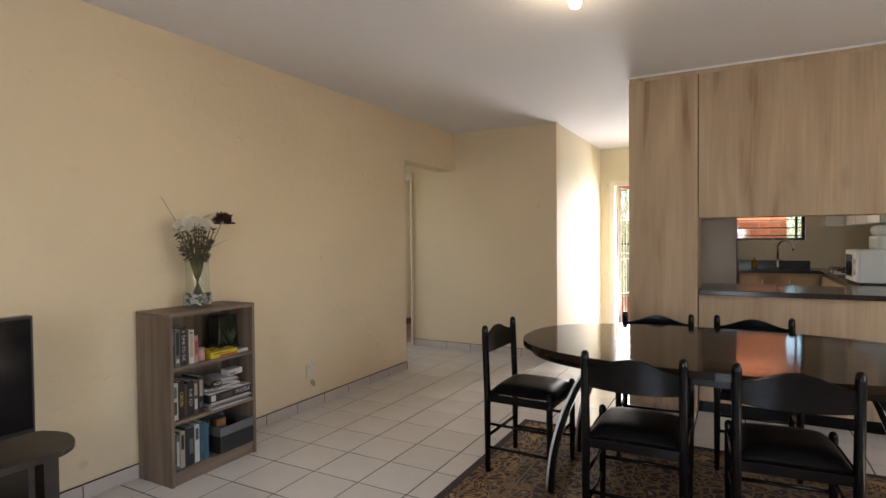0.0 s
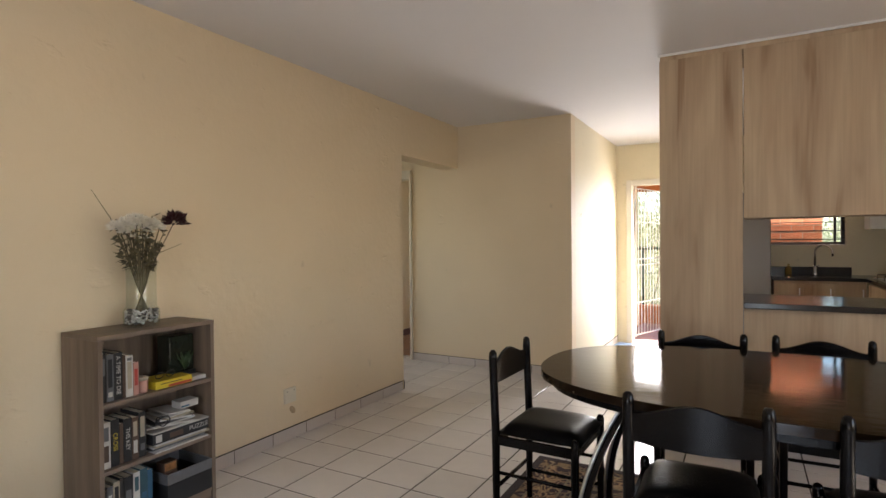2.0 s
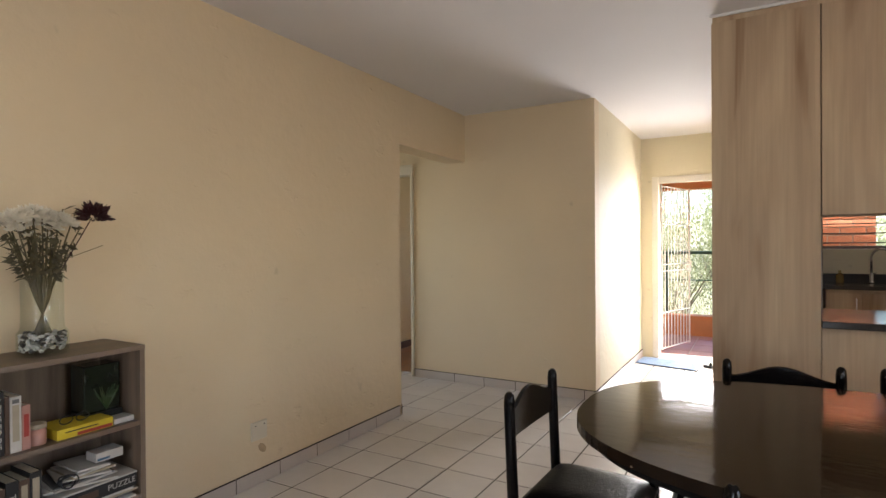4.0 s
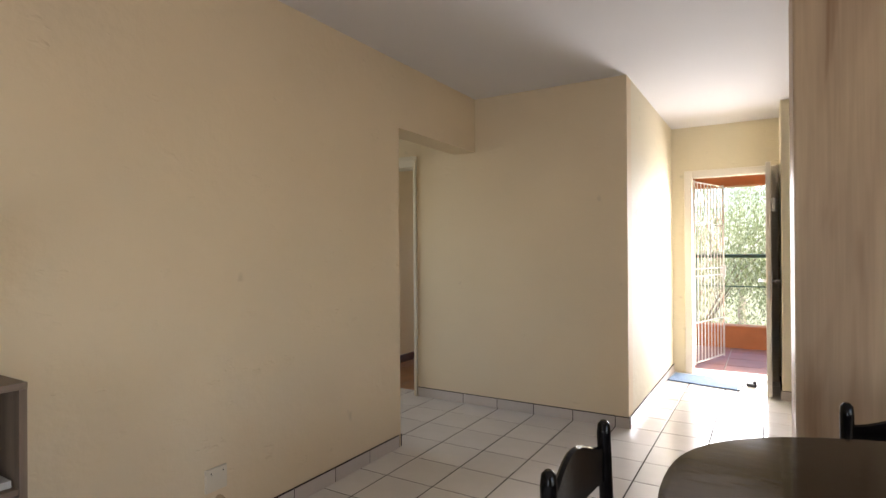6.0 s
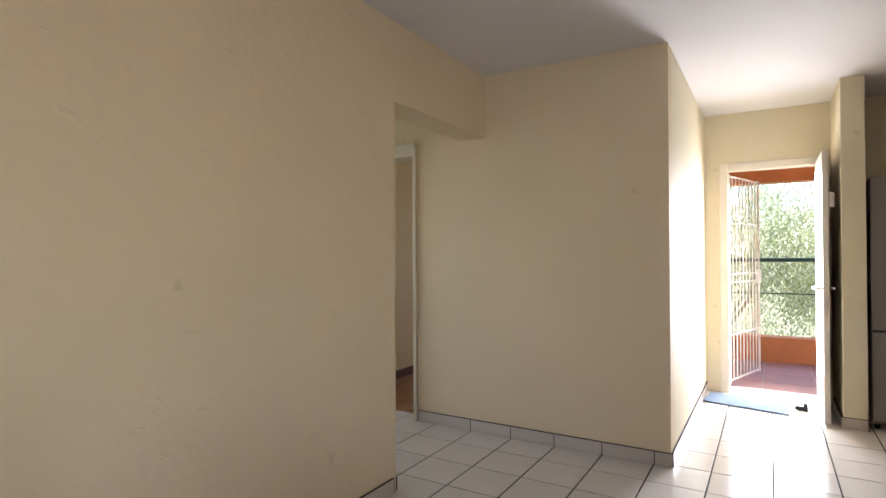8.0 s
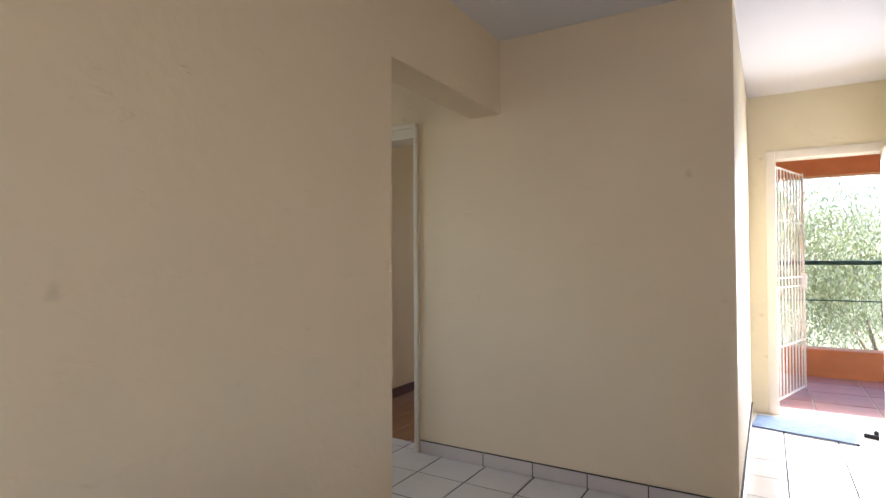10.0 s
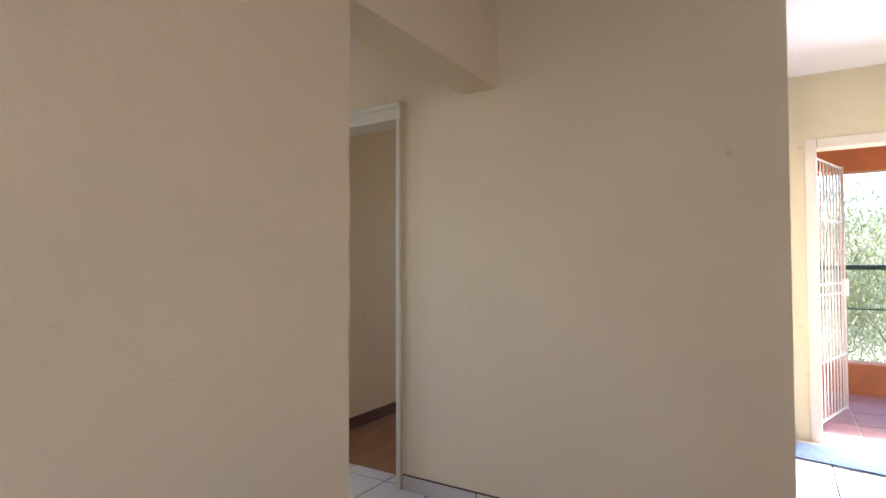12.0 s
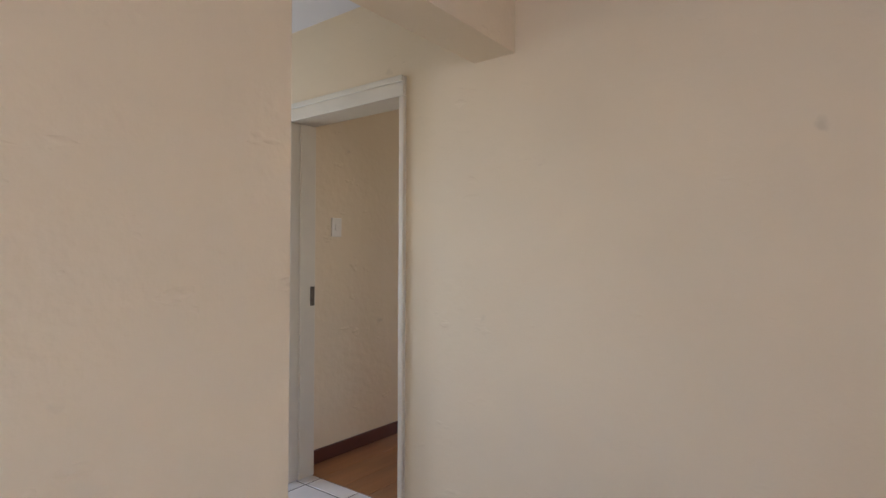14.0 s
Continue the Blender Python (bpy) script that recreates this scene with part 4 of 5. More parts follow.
part("top", slab(bmesh.new(), out, 0.41, 0.44, 0.006), STANDWOOD, ts)
part("end_panel", B(-2.62, 2.50, 0, -2.29, 2.525, 0.4095, bev=0.002), STANDWOOD, ts)
part("end_panel", B(-2.62, 1.42, 0, -2.29, 1.445, 0.4095, bev=0.002), STANDWOOD, ts)
part("shelf", B(-2.62, 1.446, 0.19, -2.29, 2.499, 0.212, bev=0.002), STANDWOOD, ts)
part("foot_panel", B(-2.44, 2.575, 0, -2.33, 2.635, 0.4095, bev=0.003), STANDWOOD, ts)

# bookcase
SX0, SX1, SY0, SY1, SH = XL + 0.012, -2.375, 3.195, 3.765, 0.925
bc = thing("bookcase", (-2.52, 3.48, 0), "low grey-brown oak bookcase filled with books and papers", "bookcase")
part("side", B(SX0, SY0, 0, SX1, SY0 + 0.02, SH - 0.02, bev=0.001), SHELFWOOD, bc)
part("side", B(SX0, SY1 - 0.02, 0, SX1, SY1, SH - 0.02, bev=0.001), SHELFWOOD, bc)
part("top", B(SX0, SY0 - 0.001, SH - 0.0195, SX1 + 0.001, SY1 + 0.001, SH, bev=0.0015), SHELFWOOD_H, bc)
part("back", B(SX0 + 0.001, SY0 + 0.021, 0.06, SX0 + 0.008, SY1 - 0.021, SH - 0.021), SHELFWOOD, bc)
Z1, Z2, Z0 = 0.345, 0.632, 0.075
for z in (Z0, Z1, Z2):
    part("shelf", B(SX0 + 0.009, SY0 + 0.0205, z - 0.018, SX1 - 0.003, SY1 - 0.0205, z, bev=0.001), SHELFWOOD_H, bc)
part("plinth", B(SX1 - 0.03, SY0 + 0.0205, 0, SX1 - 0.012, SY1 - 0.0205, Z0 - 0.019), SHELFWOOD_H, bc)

COL = {n: mat("cover_" + n, c, 0.45, vary=0.15, scale=25) for n, c in dict(black=(0.015, 0.015, 0.016), white=(0.5, 0.48, 0.45), cream=(0.36, 0.31, 0.23), grey=(0.12, 0.12, 0.125), blue=(0.03, 0.10, 0.17), teal=(0.03, 0.08, 0.10), red=(0.35, 0.04, 0.03), brown=(0.08, 0.045, 0.03), pink=(0.42, 0.22, 0.18), yellow=(0.6, 0.45, 0.03), green=(0.03, 0.06, 0.018)).items()}
PAPER = mat("page_paper", (0.68, 0.62, 0.5), 0.9, vary=0.15, scale=120)


def book(y, z, thick, high, deep, cover, title="", ink="white", bars=()):
    b = thing("book", (SX1 - 0.03 - deep / 2, y + thick / 2, z), cover + " paperback book standing on the bookcase shelf", "book", "books on the bookcase")
    xf = SX1 - 0.03
    part("spine", B(xf - 0.002, y, z + 0.0005, xf, y + thick, z + high, bev=0.0007), COL[cover], b)
    for yy in (y, y + thick - 0.0012):
        part("cover", B(xf - deep, yy, z + 0.0005, xf - 0.0021, yy + 0.0012, z + high), COL[cover], b)
    part("page_block", B(xf - deep + 0.003, y + 0.0014, z + 0.003, xf - 0.0023, y + thick - 0.0014, z + high - 0.003), PAPER, b)
    if title:
        m = Matrix.Translation((xf + 0.0006, y + thick / 2, z + high * 0.52)) @ Euler((radians(90), radians(90), radians(90))).to_matrix().to_4x4()
        words("title", title, thick * 0.72, m, COL[ink], b, "printed title " + title)
    for z0, z1, colr in bars:
        part("spine_bar", B(xf + 0.0001, y + thick * 0.2, z + high * z0, xf + 0.0007, y + thick * 0.8, z + high * z1), COL[colr], b)
    return b


y0 = SY0 + 0.024
for t, h, c, ti, ink, bars in ((0.026, 0.212, "black", "", "white", ((0.55, 0.9, "grey"),)), (0.03, 0.205, "grey", "", "white", ((0.1, 0.2, "white"), (0.3, 0.9, "black"))), (0.036, 0.208, "black", "A TIME TO DIE", "white", ()), (0.013, 0.19, "brown", "", "white", ()), (0.032, 0.185, "white", "", "black", ((0.2, 0.85, "cream"), (0.88, 0.95, "grey"))), (0.024, 0.15, "pink", "", "white", ((0.3, 0.8, "red"),))):
    book(y0, Z2, t, h, 0.14, c, ti, ink, bars)
    y0 += t + 0.0015
y0 = SY0 + 0.024
for t, h, c, ti, ink, bars in ((0.04, 0.20, "white", "", "black", ((0.15, 0.5, "brown"), (0.6, 0.9, "grey"))), (0.036, 0.205, "black", "CROSS", "yellow", ()), (0.016, 0.18, "brown", "", "white", ()), (0.036, 0.195, "black", "THE KEY", "white", ()), (0.03, 0.19, "brown", "", "white", ((0.15, 0.45, "white"), (0.55, 0.9, "cream"))), (0.034, 0.205, "black", "", "white", ((0.45, 0.9, "cream"), (0.15, 0.3, "grey")))):
    book(y0, Z1, t, h, 0.14, c, ti, ink, bars)
    y0 += t + 0.0015
y0 = SY0 + 0.024
for t, h, c, bars in ((0.02, 0.18, "black", ()), (0.025, 0.19, "grey", ((0.1, 0.8, "white"),)), (0.028, 0.2, "cream", ((0.5, 0.9, "black"),)), (0.016, 0.21, "black", ()), (0.04, 0.205, "black", ((0.3, 0.7, "grey"),)), (0.03, 0.21, "white", ((0.6, 0.9, "teal"),)), (0.035, 0.215, "teal", ((0.2, 0.5, "blue"),)), (0.022, 0.2, "blue", ())):
    book(y0, Z0, t, h, 0.14, c, bars=bars)
    y0 += t + 0.0015

xf = SX1 - 0.02
pot = thing("candle_jar", (xf - 0.04, 3.418, Z2), "small pale pink jar with a lid", "jar")
part("jar", turned(bmesh.new(), [(0.026, 0), (0.028, 0.006), (0.028, 0.056)], 18, (xf - 0.04, 3.418, Z2 + 0.0005)), COL["pink"], pot)
part("lid", turned(bmesh.new(), [(0.029, 0), (0.029, 0.013), (0.026, 0.016)], 18, (xf - 0.04, 3.418, Z2 + 0.0568)), COL["cream"], pot)
bx = thing("game_box", (xf - 0.1, 3.55, Z2), "flat yellow and red cardboard box on the shelf", "box")
part("box", B(xf - 0.15, 3.465, Z2 + 0.0005, xf - 0.005, 3.655, Z2 + 0.036, bev=0.001), COL["yellow"], bx)
part("red_band", B(xf - 0.0052, 3.53, Z2 + 0.003, xf - 0.0038, 3.65, Z2 + 0.014), COL["red"], bx, "red printed band")
part("black_band", B(xf - 0.0052, 3.49, Z2 + 0.021, xf - 0.0038, 3.60, Z2 + 0.025), COL["black"], bx)
gl = thing("spectacles", (xf - 0.07, 3.55, Z2 + 0.037), "folded black spectacles and cable on the box", "spectacles")
bm = bmesh.new()
for cy in (3.515, 3.57):
    tube(bm, [(xf - 0.05 + 0.004 * math.sin(a), cy + 0.022 * math.cos(a), Z2 + 0.055 + 0.016 * math.sin(a)) for a in (2 * math.pi * k / 14 for k in range(15))], 0.0022, 6)
tube(bm, [(xf - 0.05, 3.59, Z2 + 0.06), (xf - 0.11, 3.6, Z2 + 0.045), (xf - 0.13, 3.55, Z2 + 0.042)], 0.0025, 6)
part("frame", bm, BLACK_PLASTIC, gl)
gt = thing("glass_terrarium", (xf - 0.14, 3.69, Z2), "dark glass container with a green plant inside", "terrarium")
part("container", B(xf - 0.2, 3.60, Z2 + 0.0375, xf - 0.10, 3.735, Z2 + 0.22, bev=0.006), mat("smoky_glass", (0.018, 0.022, 0.014), 0.1, vary=0.3, scale=10), gt)
part("base_tray", B(xf - 0.2, 3.60, Z2 + 0.0005, xf - 0.09, 3.738, Z2 + 0.037), COL["black"], gt)
bm = bmesh.new()
rng = random.Random(5)
for k in range(22):
    a = rng.uniform(-0.9, 0.9)
    tube(bm, [(xf - 0.095, 3.68, Z2 + 0.045), (xf - 0.09, 3.68 + 0.03 * a, Z2 + 0.09), (xf - 0.088, 3.68 + 0.055 * a, Z2 + 0.11 + 0.03 * rng.random())], [0.002, 0.003, 0.001], 4)
part("plant", bm, COL["green"], gt, "thin green leaves")
nt_ = thing("notepad", (xf - 0.03, 3.685, Z2), "small white printed notepad", "notepad")
part("pad", B(xf - 0.075, 3.662, Z2 + 0.0005, xf - 0.01, 3.738, Z2 + 0.02, bev=0.001), COL["white"], nt_)

# papers and boxes on the middle shelf
z = Z1
yy0, yy1 = 3.432, 3.742
mg = thing("magazine_stack", (xf - 0.1, 3.58, Z1), "stack of loose magazines and papers", "magazines")
rng = random.Random(11)
for k in range(5):
    part("magazine", B(xf - 0.2 + rng.uniform(0, 0.02), yy0 + rng.uniform(0, 0.02), z + 0.0005, xf + 0.012 + rng.uniform(-0.02, 0.012), yy1 - 0.004 - rng.uniform(0, 0.03), z + 0.0075, bev=0.0008), COL[("white", "grey", "white", "cream", "white")[k]], mg)
    z += 0.0075
pz = thing("puzzle_box", (xf - 0.1, 3.585, z), "black and white cardboard puzzle box", "box")
part("box", B(xf - 0.19, yy0 + 0.006, z + 0.0005, xf + 0.01, yy1 - 0.008, z + 0.05, bev=0.001), COL["black"], pz)
part("lid_edge", B(xf - 0.191, yy0 + 0.005, z + 0.0502, xf + 0.0115, yy1 - 0.007, z + 0.056), COL["white"], pz, "white lid edge")
part("label_bar", B(xf + 0.0101, yy0 + 0.02, z + 0.008, xf + 0.0108, yy0 + 0.05, z + 0.042), COL["white"], pz)
part("picture_bar", B(xf + 0.0101, yy0 + 0.09, z + 0.012, xf + 0.0108, yy0 + 0.16, z + 0.036), COL["brown"], pz)
words("lettering", "PUZZLE", 0.03, Matrix.Translation((xf + 0.0106, yy1 - 0.065, z + 0.026)) @ Euler((radians(90), 0, radians(90))).to_matrix().to_4x4(), COL["white"], pz, "white lettering PUZZLE")
z += 0.057
pp = thing("paper_pile", (xf - 0.1, 3.58, z), "untidy pile of white papers and envelopes", "papers")
for k in range(7):
    a = rng.uniform(-0.25, 0.25)
    bm = B(-0.085, -0.115 + 0.01 * k, 0, 0.085, 0.12 - 0.012 * k, 0.007, bev=0.001)
    bmesh.ops.rotate(bm, verts=bm.verts, matrix=Matrix.Rotation(a, 3, "Z"))
    bmesh.ops.rotate(bm, verts=bm.verts, matrix=Matrix.Rotation(0.05 * (k % 3 - 1), 3, "X"))
    bmesh.ops.translate(bm, verts=bm.verts, vec=(xf - 0.085, 3.575 + rng.uniform(-0.02, 0.02), z + 0.006))
    part("paper_sheet", bm, COL[("white", "white", "grey", "white", "cream", "white", "white")[k]], pp)
    z += 0.0085
bm = B(xf - 0.09, 3.60, z + 0.006, xf - 0.02, 3.70, z + 0.04, bev=0.002)
tb_ = thing("tissue_box", (xf - 0.05, 3.65, z + 0.006), "small white carton on the papers", "carton")
part("carton", bm, COL["white"], tb_)
part("carton_band", B(xf - 0.0199, 3.605, z + 0.012, xf - 0.0193, 3.65, z + 0.02), COL["blue"], tb_)
cb_ = thing("coiled_cable", (xf, 3.5, z), "coiled black cable on the papers", "cable")
part("coil", tube(bmesh.new(), [(xf - 0.01 + 0.014 * math.sin(a * 1.3), 3.50 + 0.028 * math.cos(a), z - 0.018 + 0.02 * math.sin(a) + 0.004 * math.sin(a * 2.2)) for a in (0.35 * k for k in range(70))], 0.0028, 6), BLACK_PLASTIC, cb_)

# storage box on the low shelf
sbx = thing("storage_box", (xf - 0.1, 3.6, Z0), "dark fabric storage box with a grey rim", "box")
b0, b1 = 3.50, 3.742
for a in ((xf - 0.24, b0, xf + 0.02, b0 + 0.006), (xf - 0.24, b1 - 0.006, xf + 0.02, b1), (xf + 0.0145, b0 + 0.006, xf + 0.02, b1 - 0.006), (xf - 0.24, b0 + 0.006, xf - 0.2345, b1 - 0.006)):
    part("wall", B(a[0], a[1], Z0 + 0.004, a[2], a[3], Z0 + 0.10), COL["black"], sbx)
    part("rim", B(a[0] - 0.001, a[1] - 0.001, Z0 + 0.101, a[2] + 0.0015, a[3] + 0.0005, Z0 + 0.15, bev=0.001), COL["grey"], sbx, "grey fabric rim")
part("base", B(xf - 0.239, b0 + 0.001, Z0 + 0.0005, xf + 0.019, b1 - 0.001, Z0 + 0.004), COL["black"], sbx)
pk = thing("packet", (xf - 0.06, 3.54, Z0 + 0.004), "orange printed packet inside the storage box", "packet")
part("packet_body", B(xf - 0.09, 3.515, Z0 + 0.006, xf - 0.03, 3.585, Z0 + 0.19, bev=0.004), COL["brown"], pk)
part("packet_print", B(xf - 0.0299, 3.52, Z0 + 0.15, xf - 0.0293, 3.58, Z0 + 0.185), mat("orange_print", (0.30, 0.13, 0.04), 0.5, vary=0.4, scale=60), pk)

# vase with dried flowers
VX, VY, VZ = -2.515, 3.475, SH
vs_ = thing("glass_vase", (VX, VY, VZ), "clear glass vase with pebbles on the bookcase", "vase")
prof = [(0.074, 0.0), (0.079, 0.004), (0.079, 0.078), (0.067, 0.094), (0.065, 0.15), (0.066, 0.285), (0.067, 0.288), (0.0635, 0.288), (0.0625, 0.15), (0.0645, 0.094), (0.0755, 0.078), (0.0755, 0.012), (0.06, 0.008)]
g = part("glass", turned(bmesh.new(), prof, 32, (VX, VY, VZ + 0.0005)), GLASS, vs_)
g.visible_shadow = False
rng = random.Random(4)
pm = {}
for nme, matl in (("pale", PEBBLE), ("dark", PEBBLE_D)):
    bm = bmesh.new()
    bmesh.ops.create_icosphere(bm, subdivisions=1, radius=0.0095)
    for f in bm.faces:
        f.smooth = True
    pm[nme] = mesh_of("pebble", bm, matl)
for k in range(230):
    r, a = 0.063 * math.sqrt(rng.random()), rng.uniform(0, 2 * math.pi)
    if rng.random() < 0.6:
        r = 0.0635
    ob = new("pebble", pm["pale" if rng.random() < 0.66 else "dark"])
    ob.parent = vs_
    ob.location = (r * math.cos(a), r * math.sin(a), 0.02 + rng.random() * 0.058)
    ob.scale = (rng.uniform(0.8, 1.2), rng.uniform(0.8, 1.2), rng.uniform(0.6, 1.0))

bq = thing("dried_bouquet", (VX, VY, VZ + 0.03), "bouquet of dried white flowers and one dark rose", "flowers")
rng = random.Random(9)
stems, leaves, heads = bmesh.new(), bmesh.new(), bmesh.new()


def frond(bm, p, d, l):
    d = d.normalized()
    s = d.orthogonal().normalized()
    s = Matrix.Rotation(rng.uniform(0, 6.28), 3, d) @ s
    n = d.cross(s)
    w = l * 0.2
    v = [bm.verts.new(x) for x in (p, p + d * l * 0.5 + s * w + n * w * 0.4, p + d * l, p + d * l * 0.5 - s * w + n * w * 0.4)]
    bm.faces.new(v)


def petals(bm, c, r, n, flat):
    for k in range(n):
        a, e = rng.uniform(0, 6.28), rng.uniform(-0.2, 1.4)
        d = Vector((math.cos(a) * math.cos(e), math.sin(a) * math.cos(e), math.sin(e) * flat))
        frond(bm, c + d * r * rng.uniform(0.15, 0.6), d, r * rng.uniform(0.4, 0.6))


for k in range(26):
    a, out = k * 2.4, rng.uniform(0.02, 0.145)
    tip = Vector((VX + math.cos(a) * out * 0.55, VY + math.sin(a) * out, VZ + rng.uniform(0.40, 0.53)))
    foot = Vector((VX - math.cos(a) * 0.03, VY - math.sin(a) * 0.03, VZ + 0.06))
    neck = Vector((VX + math.cos(a) * 0.02, VY + math.sin(a) * 0.02, VZ + 0.2))
    tube(stems, [foot, neck, neck.lerp(tip, 0.6) + Vector((0, 0, 0.015)), tip], [0.004, 0.0036, 0.003, 0.002], 5)
    for j in range(11):
        q = neck.lerp(tip, rng.uniform(0.35, 1.0))
        frond(leaves, q, Vector((math.cos(a) + rng.gauss(0, 0.8), math.sin(a) + rng.gauss(0, 0.8), rng.gauss(-0.5, 0.6))), rng.uniform(0.02, 0.05))
for dy, dz, r in ((-0.13, 0.455, 0.04), (-0.10, 0.47, 0.042), (-0.06, 0.485, 0.04), (-0.02, 0.49, 0.045), (0.025, 0.485, 0.043), (0.065, 0.475, 0.042), (0.1, 0.46, 0.035), (-0.075, 0.44, 0.03), (0.0, 0.46, 0.04), (0.05, 0.445, 0.03), (-0.03, 0.42, 0.02), (0.03, 0.415, 0.022)):
    petals(heads, Vector((VX + 0.02 + rng.uniform(-0.03, 0.05), VY - 0.012 + dy * 1.02, VZ + dz + 0.005)), r * 1.1, 260, 0.8)
part("stem_bunch", stems, STEM, bq)["kind"] = "stuff"
part("leaf_spray", leaves, DRYLEAF, bq)["kind"] = "stuff"
part("flower_cluster", heads, PETAL, bq, "white dried flower heads")["kind"] = "stuff"
bm = bmesh.new()
petals(bm, Vector((VX + 0.02, VY + 0.165, VZ + 0.495)), 0.066, 220, 1.0)
tube(bm, [(VX + 0.01, VY + 0.03, VZ + 0.25), (VX + 0.02, VY + 0.16, VZ + 0.495)], 0.002, 5)
part("dark_rose", bm, ROSE, bq, "dried dark red rose")
bm = tube(bmesh.new(), [(VX, VY - 0.05, VZ + 0.35), (VX, VY - 0.14, VZ + 0.51), (VX, VY - 0.22, VZ + 0.63)], [0.002, 0.0018, 0.001], 5)
tube(bm, [(VX, VY + 0.05, VZ + 0.33), (VX + 0.02, VY + 0.2, VZ + 0.39)], [0.0015, 0.001], 5)
part("dry_twig", bm, STEM, bq)

# ---------- pieces: floor tiles, skirting, balcony tiles, planks, bricks ----------
P, GX, GY = 0.308, -2.171, 4.022
floor = structure("floor", box(box(box(box(B(XL, YB, -0.2, XR, 5.9, -0.0022), XL, 5.9, -0.2, XK, YF, -0.0022), XC, YF, -0.2, XK, YD, -0.0022), -5.2, 4.8, -0.2, XL, YF, -0.0022), HX0, YF, -0.2, HX1, YF + 0.145, -0.0022), GROUT, "glossy off-white tiled floor with dark grout joints", "floor")


def tile_mesh(name, w, d, h, material, bev=0.0016):
    bm = bmesh.new()
    x, y = w / 2, d / 2
    lo = [bm.verts.new(p) for p in ((-x, -y, -h), (x, -y, -h), (x, y, -h), (-x, y, -h))]
    md = [bm.verts.new(p) for p in ((-x, -y, -bev), (x, -y, -bev), (x, y, -bev), (-x, y, -bev))]
    hi = [bm.verts.new(p) for p in ((-x + bev, -y + bev, 0), (x - bev, -y + bev, 0), (x - bev, y - bev, 0), (-x + bev, y - bev, 0))]
    for a, b in ((lo, md), (md, hi)):
        for k in range(4):
            bm.faces.new((a[k], a[(k + 1) % 4], b[(k + 1) % 4], b[k]))
    bm.faces.new(hi)
    return mesh_of(name, bm, material)


cache = {}
rest = bmesh.new()
J = 0.008
for (rx0, ry0, rx1, ry1) in ((XL, YB, XR, GY + 6 * P), (-5.2, GY + 6 * P, XK, GY + 9 * P), (-5.2, GY + 9 * P, GX + 2 * P, YF + 0.145), (GX + 2 * P, GY + 9 * P, XK, YD), (-5.2, 4.8, XL - 0.2, GY + 6 * P)):
    for i in range(-12, 17):
        for j in range(-18, 18):
            x0, x1 = max(rx0, GX + i * P), min(rx1, GX + (i + 1) * P)
            y0, y1 = max(ry0, GY + j * P), min(ry1, GY + (j + 1) * P)
            if x1 - x0 < 0.012 or y1 - y0 < 0.012:
                continue
            w, d = round(x1 - x0 - J, 4), round(y1 - y0 - J, 4)
            cx, cy = (x0 + x1) / 2, (y0 + y1) / 2
            if -4.2 < cx < 0.0 and cy > 2.7:
                key = (w, d)
                if key not in cache:
                    cache[key] = tile_mesh("floor_tile", w, d, 0.006, TILE)
                ob = new("floor_tile", cache[key])
                ob.parent = floor
                ob.location = (cx, cy, random.uniform(-0.0003, 0.0003))
                ob.rotation_euler = (random.gauss(0, 0.0006), random.gauss(0, 0.0006), 0)
            else:
                box(rest, cx - w / 2, cy - d / 2, -0.006, cx + w / 2, cy + d / 2, 0)
ob = part("floor_tiles_beyond", rest, TILE, floor)
ob["kind"] = "stuff"

SK = 0.078


def skirting(name, label, spans):
    sk = structure(name, bmesh.new(), SKIRT, label, "skirting")
    for (x0, y0, x1, y1) in spans:
        ob = part("skirting_tile", B(x0, y0, 0.001, x1, y1, SK, bev=0.0015, segs=1), SKIRT, sk)
        part("joint", B(x0 if x1 - x0 < 0.02 else x1 - 0.0005, y0 if x1 - x0 > 0.02 else y1 - 0.0005, 0.001, x1 - 0.002 if x1 - x0 < 0.02 else x1 + 0.0045, y1 - 0.002 if x1 - x0 > 0.02 else y1 + 0.0045, SK), GROUT, ob)
        part("top_bead", B(x0 + 0.0003, y0 + 0.0003, SK, x1 - 0.0003, y1 - 0.0003, SK + 0.0035), GROUT, ob)
    return sk


T = 0.011
cuts = [4.123 + 0.3045 * k for k in range(-16, 7)]
skirting("skirting_long_wall", "off-white skirting tiles along the long wall", [(XL, a + 0.003, XL + T, b - 0.003) for a, b in zip(cuts, cuts[1:])])
cuts = [XC + T] + [-1.55 - 0.3125 * k for k in range(0, 6)]
cuts[-1] = HX1 + 0.055
skirting("skirting_facing_wall", "off-white skirting tiles along the facing wall", [(b + 0.002, YF - T, a - 0.002, YF) for a, b in zip(cuts, cuts[1:])])
cuts = [YF + 0.001 + k * 0.3 for k in range(8)]
cuts[-1] = YD - 0.002
skirting("skirting_passage", "off-white skirting tiles along the passage wall", [(XC, a + 0.002, XC + T, b - 0.002) for a, b in zip(cuts, cuts[1:])])
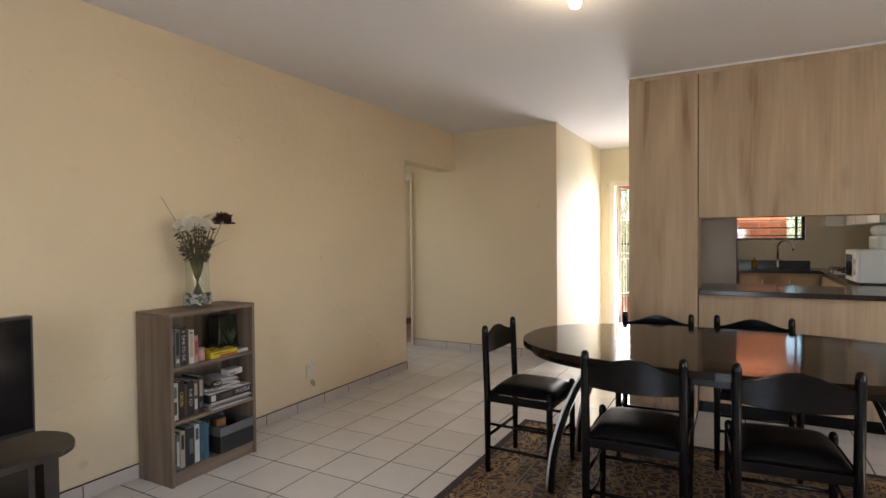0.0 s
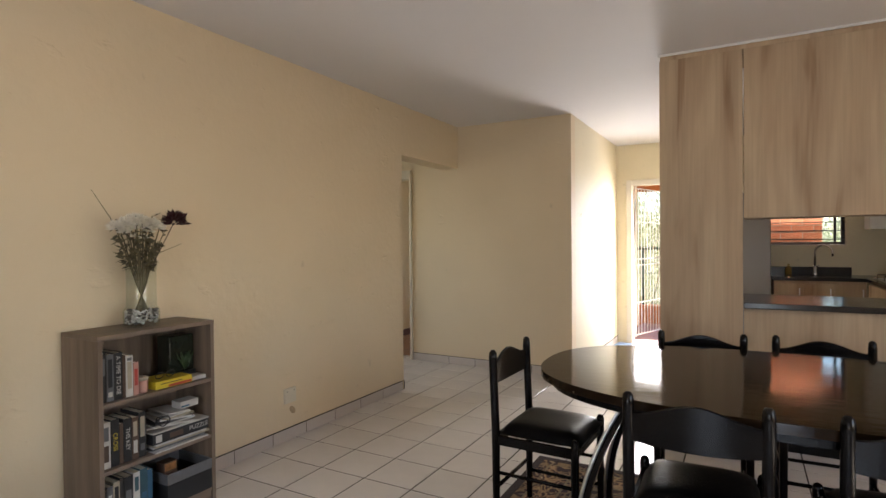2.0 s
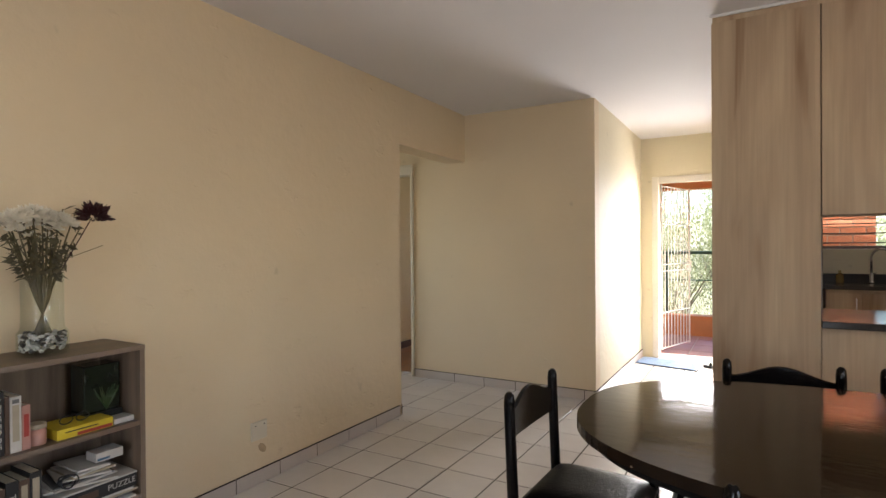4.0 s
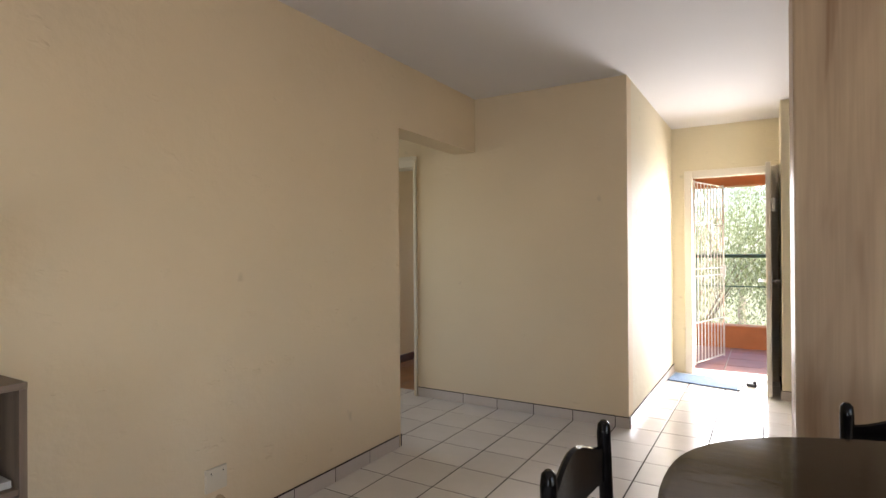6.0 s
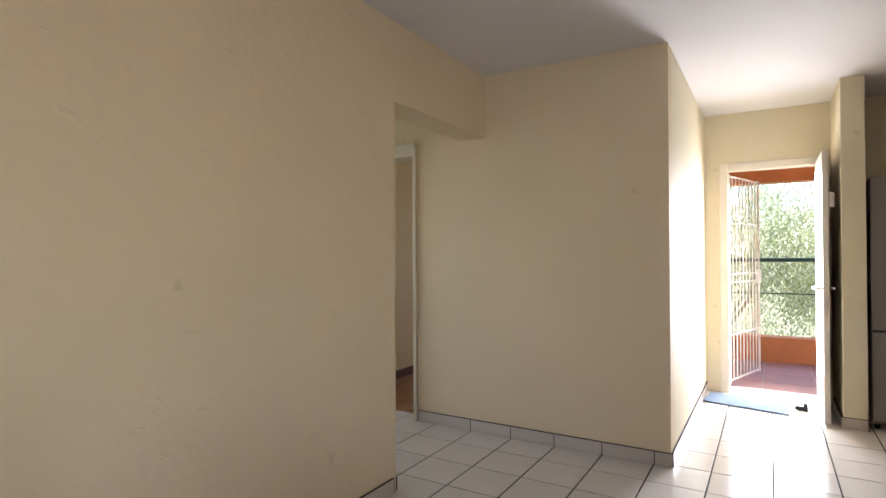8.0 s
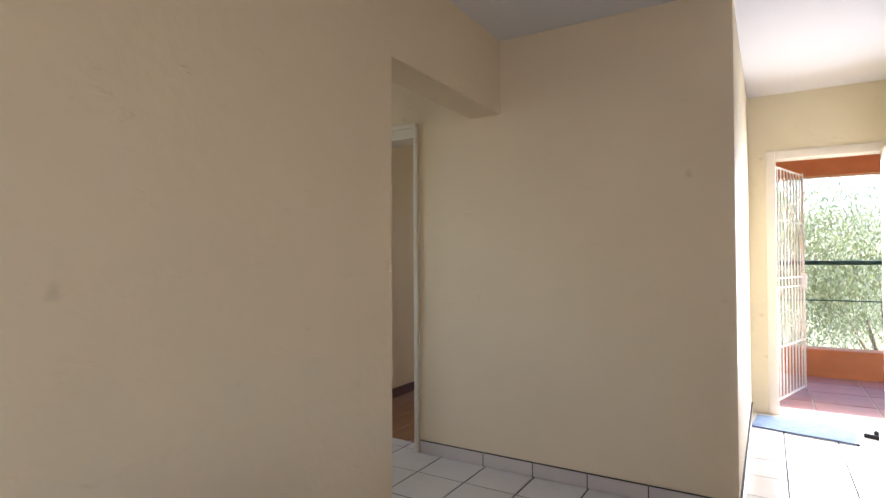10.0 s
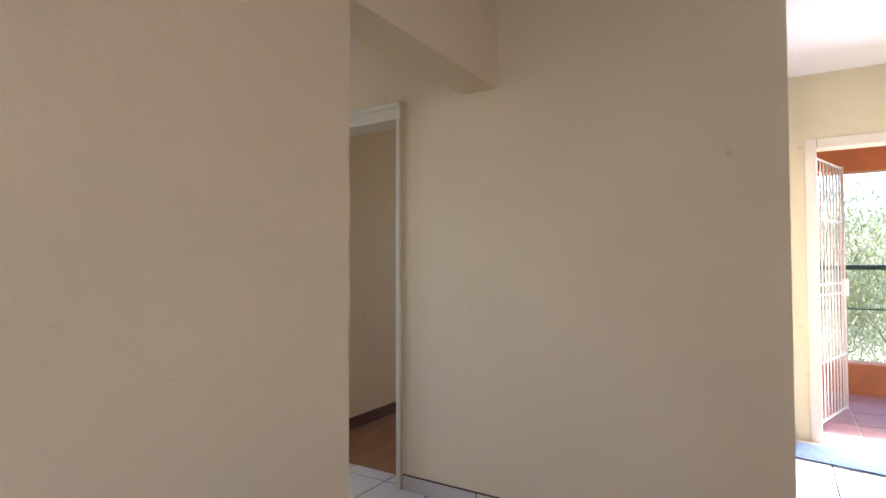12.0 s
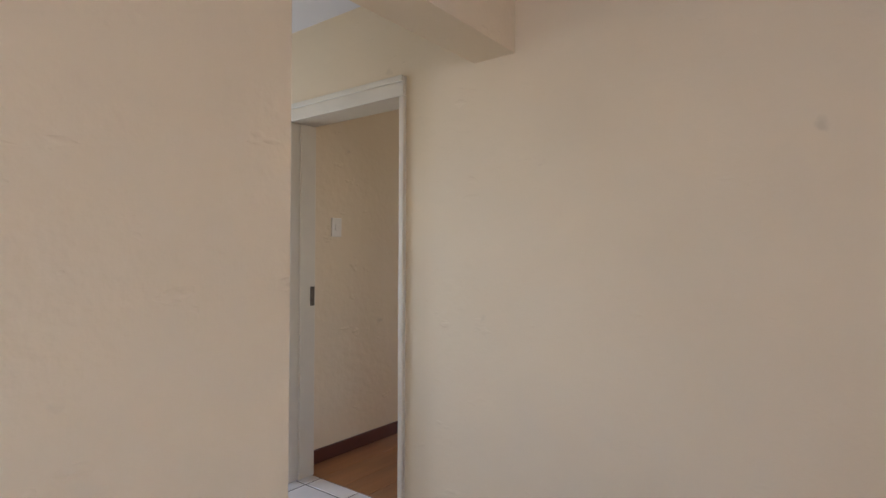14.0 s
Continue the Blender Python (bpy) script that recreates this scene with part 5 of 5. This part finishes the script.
skirting("skirting_pier", "off-white skirting tiles round the pier", [(-0.50, 8.439, -0.357, 8.45), (-0.511, 8.45, -0.50, 8.75), (-0.511, 8.754, -0.50, 9.05)])
skirting("skirting_wall_end", "off-white skirting tile at the wall end", [(XL - 0.19, YE, XL - 0.002, YE + T)])

bal = structure("balcony_floor", B(XC, YO, -0.05, 4.0, 11.1, -0.027), MORTAR, "red quarry tiled balcony floor with pale joints", "floor")
qm = tile_mesh("quarry_tile", 0.432, 0.432, 0.02, QUARRY)
for i in range(12):
    for j in range(4):
        x, y = XC + 0.225 + i * 0.445, YO + 0.225 + j * 0.445
        if y < 11.1 and x < 3.8:
            ob = new("quarry_tile", qm)
            ob.parent = bal
            ob.location = (x, y, -0.02)

bed = structure("bedroom_floor", B(-4.22, YF + 0.145, -0.2, XC - 0.2, 10.5, -0.0015), GROUT, "warm brown laminate bedroom floor", "floor")
bms = [tile_mesh("plank", 0.188, 1.2, 0.008, LAMWOOD, 0.0008), tile_mesh("plank", 0.188, 0.6, 0.008, LAMWOOD, 0.0008)]
for i in range(13):
    y = YF + 0.145
    first = i % 2
    while y < 10.45:
        L = 0.6 if first else 1.2
        first = 0
        if y + L > 10.9:
            break
        ob = new("plank", bms[0 if L == 1.2 else 1])
        ob.parent = bed
        ob.location = (-4.22 + 0.096 + i * 0.19, y + L / 2, 0.0)
        y += L + 0.001

bw = structure("brick_wall", B(-0.30, 9.72, -0.03, 0.80, 9.86, 2.6), MORTAR, "red face-brick wall outside the kitchen window", "wall")
bricks = {}
for r in range(31):
    for c in range(-1, 6):
        x = -0.19 + c * 0.226 + (0.113 if r % 2 else 0)
        x0, x1 = max(x - 0.108, -0.295), min(x + 0.108, 0.795)
        if x1 - x0 < 0.03:
            continue
        w = round(x1 - x0, 3)
        if w not in bricks:
            bricks[w] = mesh_of("brick", B(-w / 2, -0.012, -0.036, w / 2, 0.0, 0.036, bev=0.003, segs=1), BRICK)
        ob = new("brick", bricks[w])
        ob.parent = bw
        ob.location = ((x0 + x1) / 2, 9.72 + random.uniform(-0.002, 0.002), 0.02 + r * 0.083)
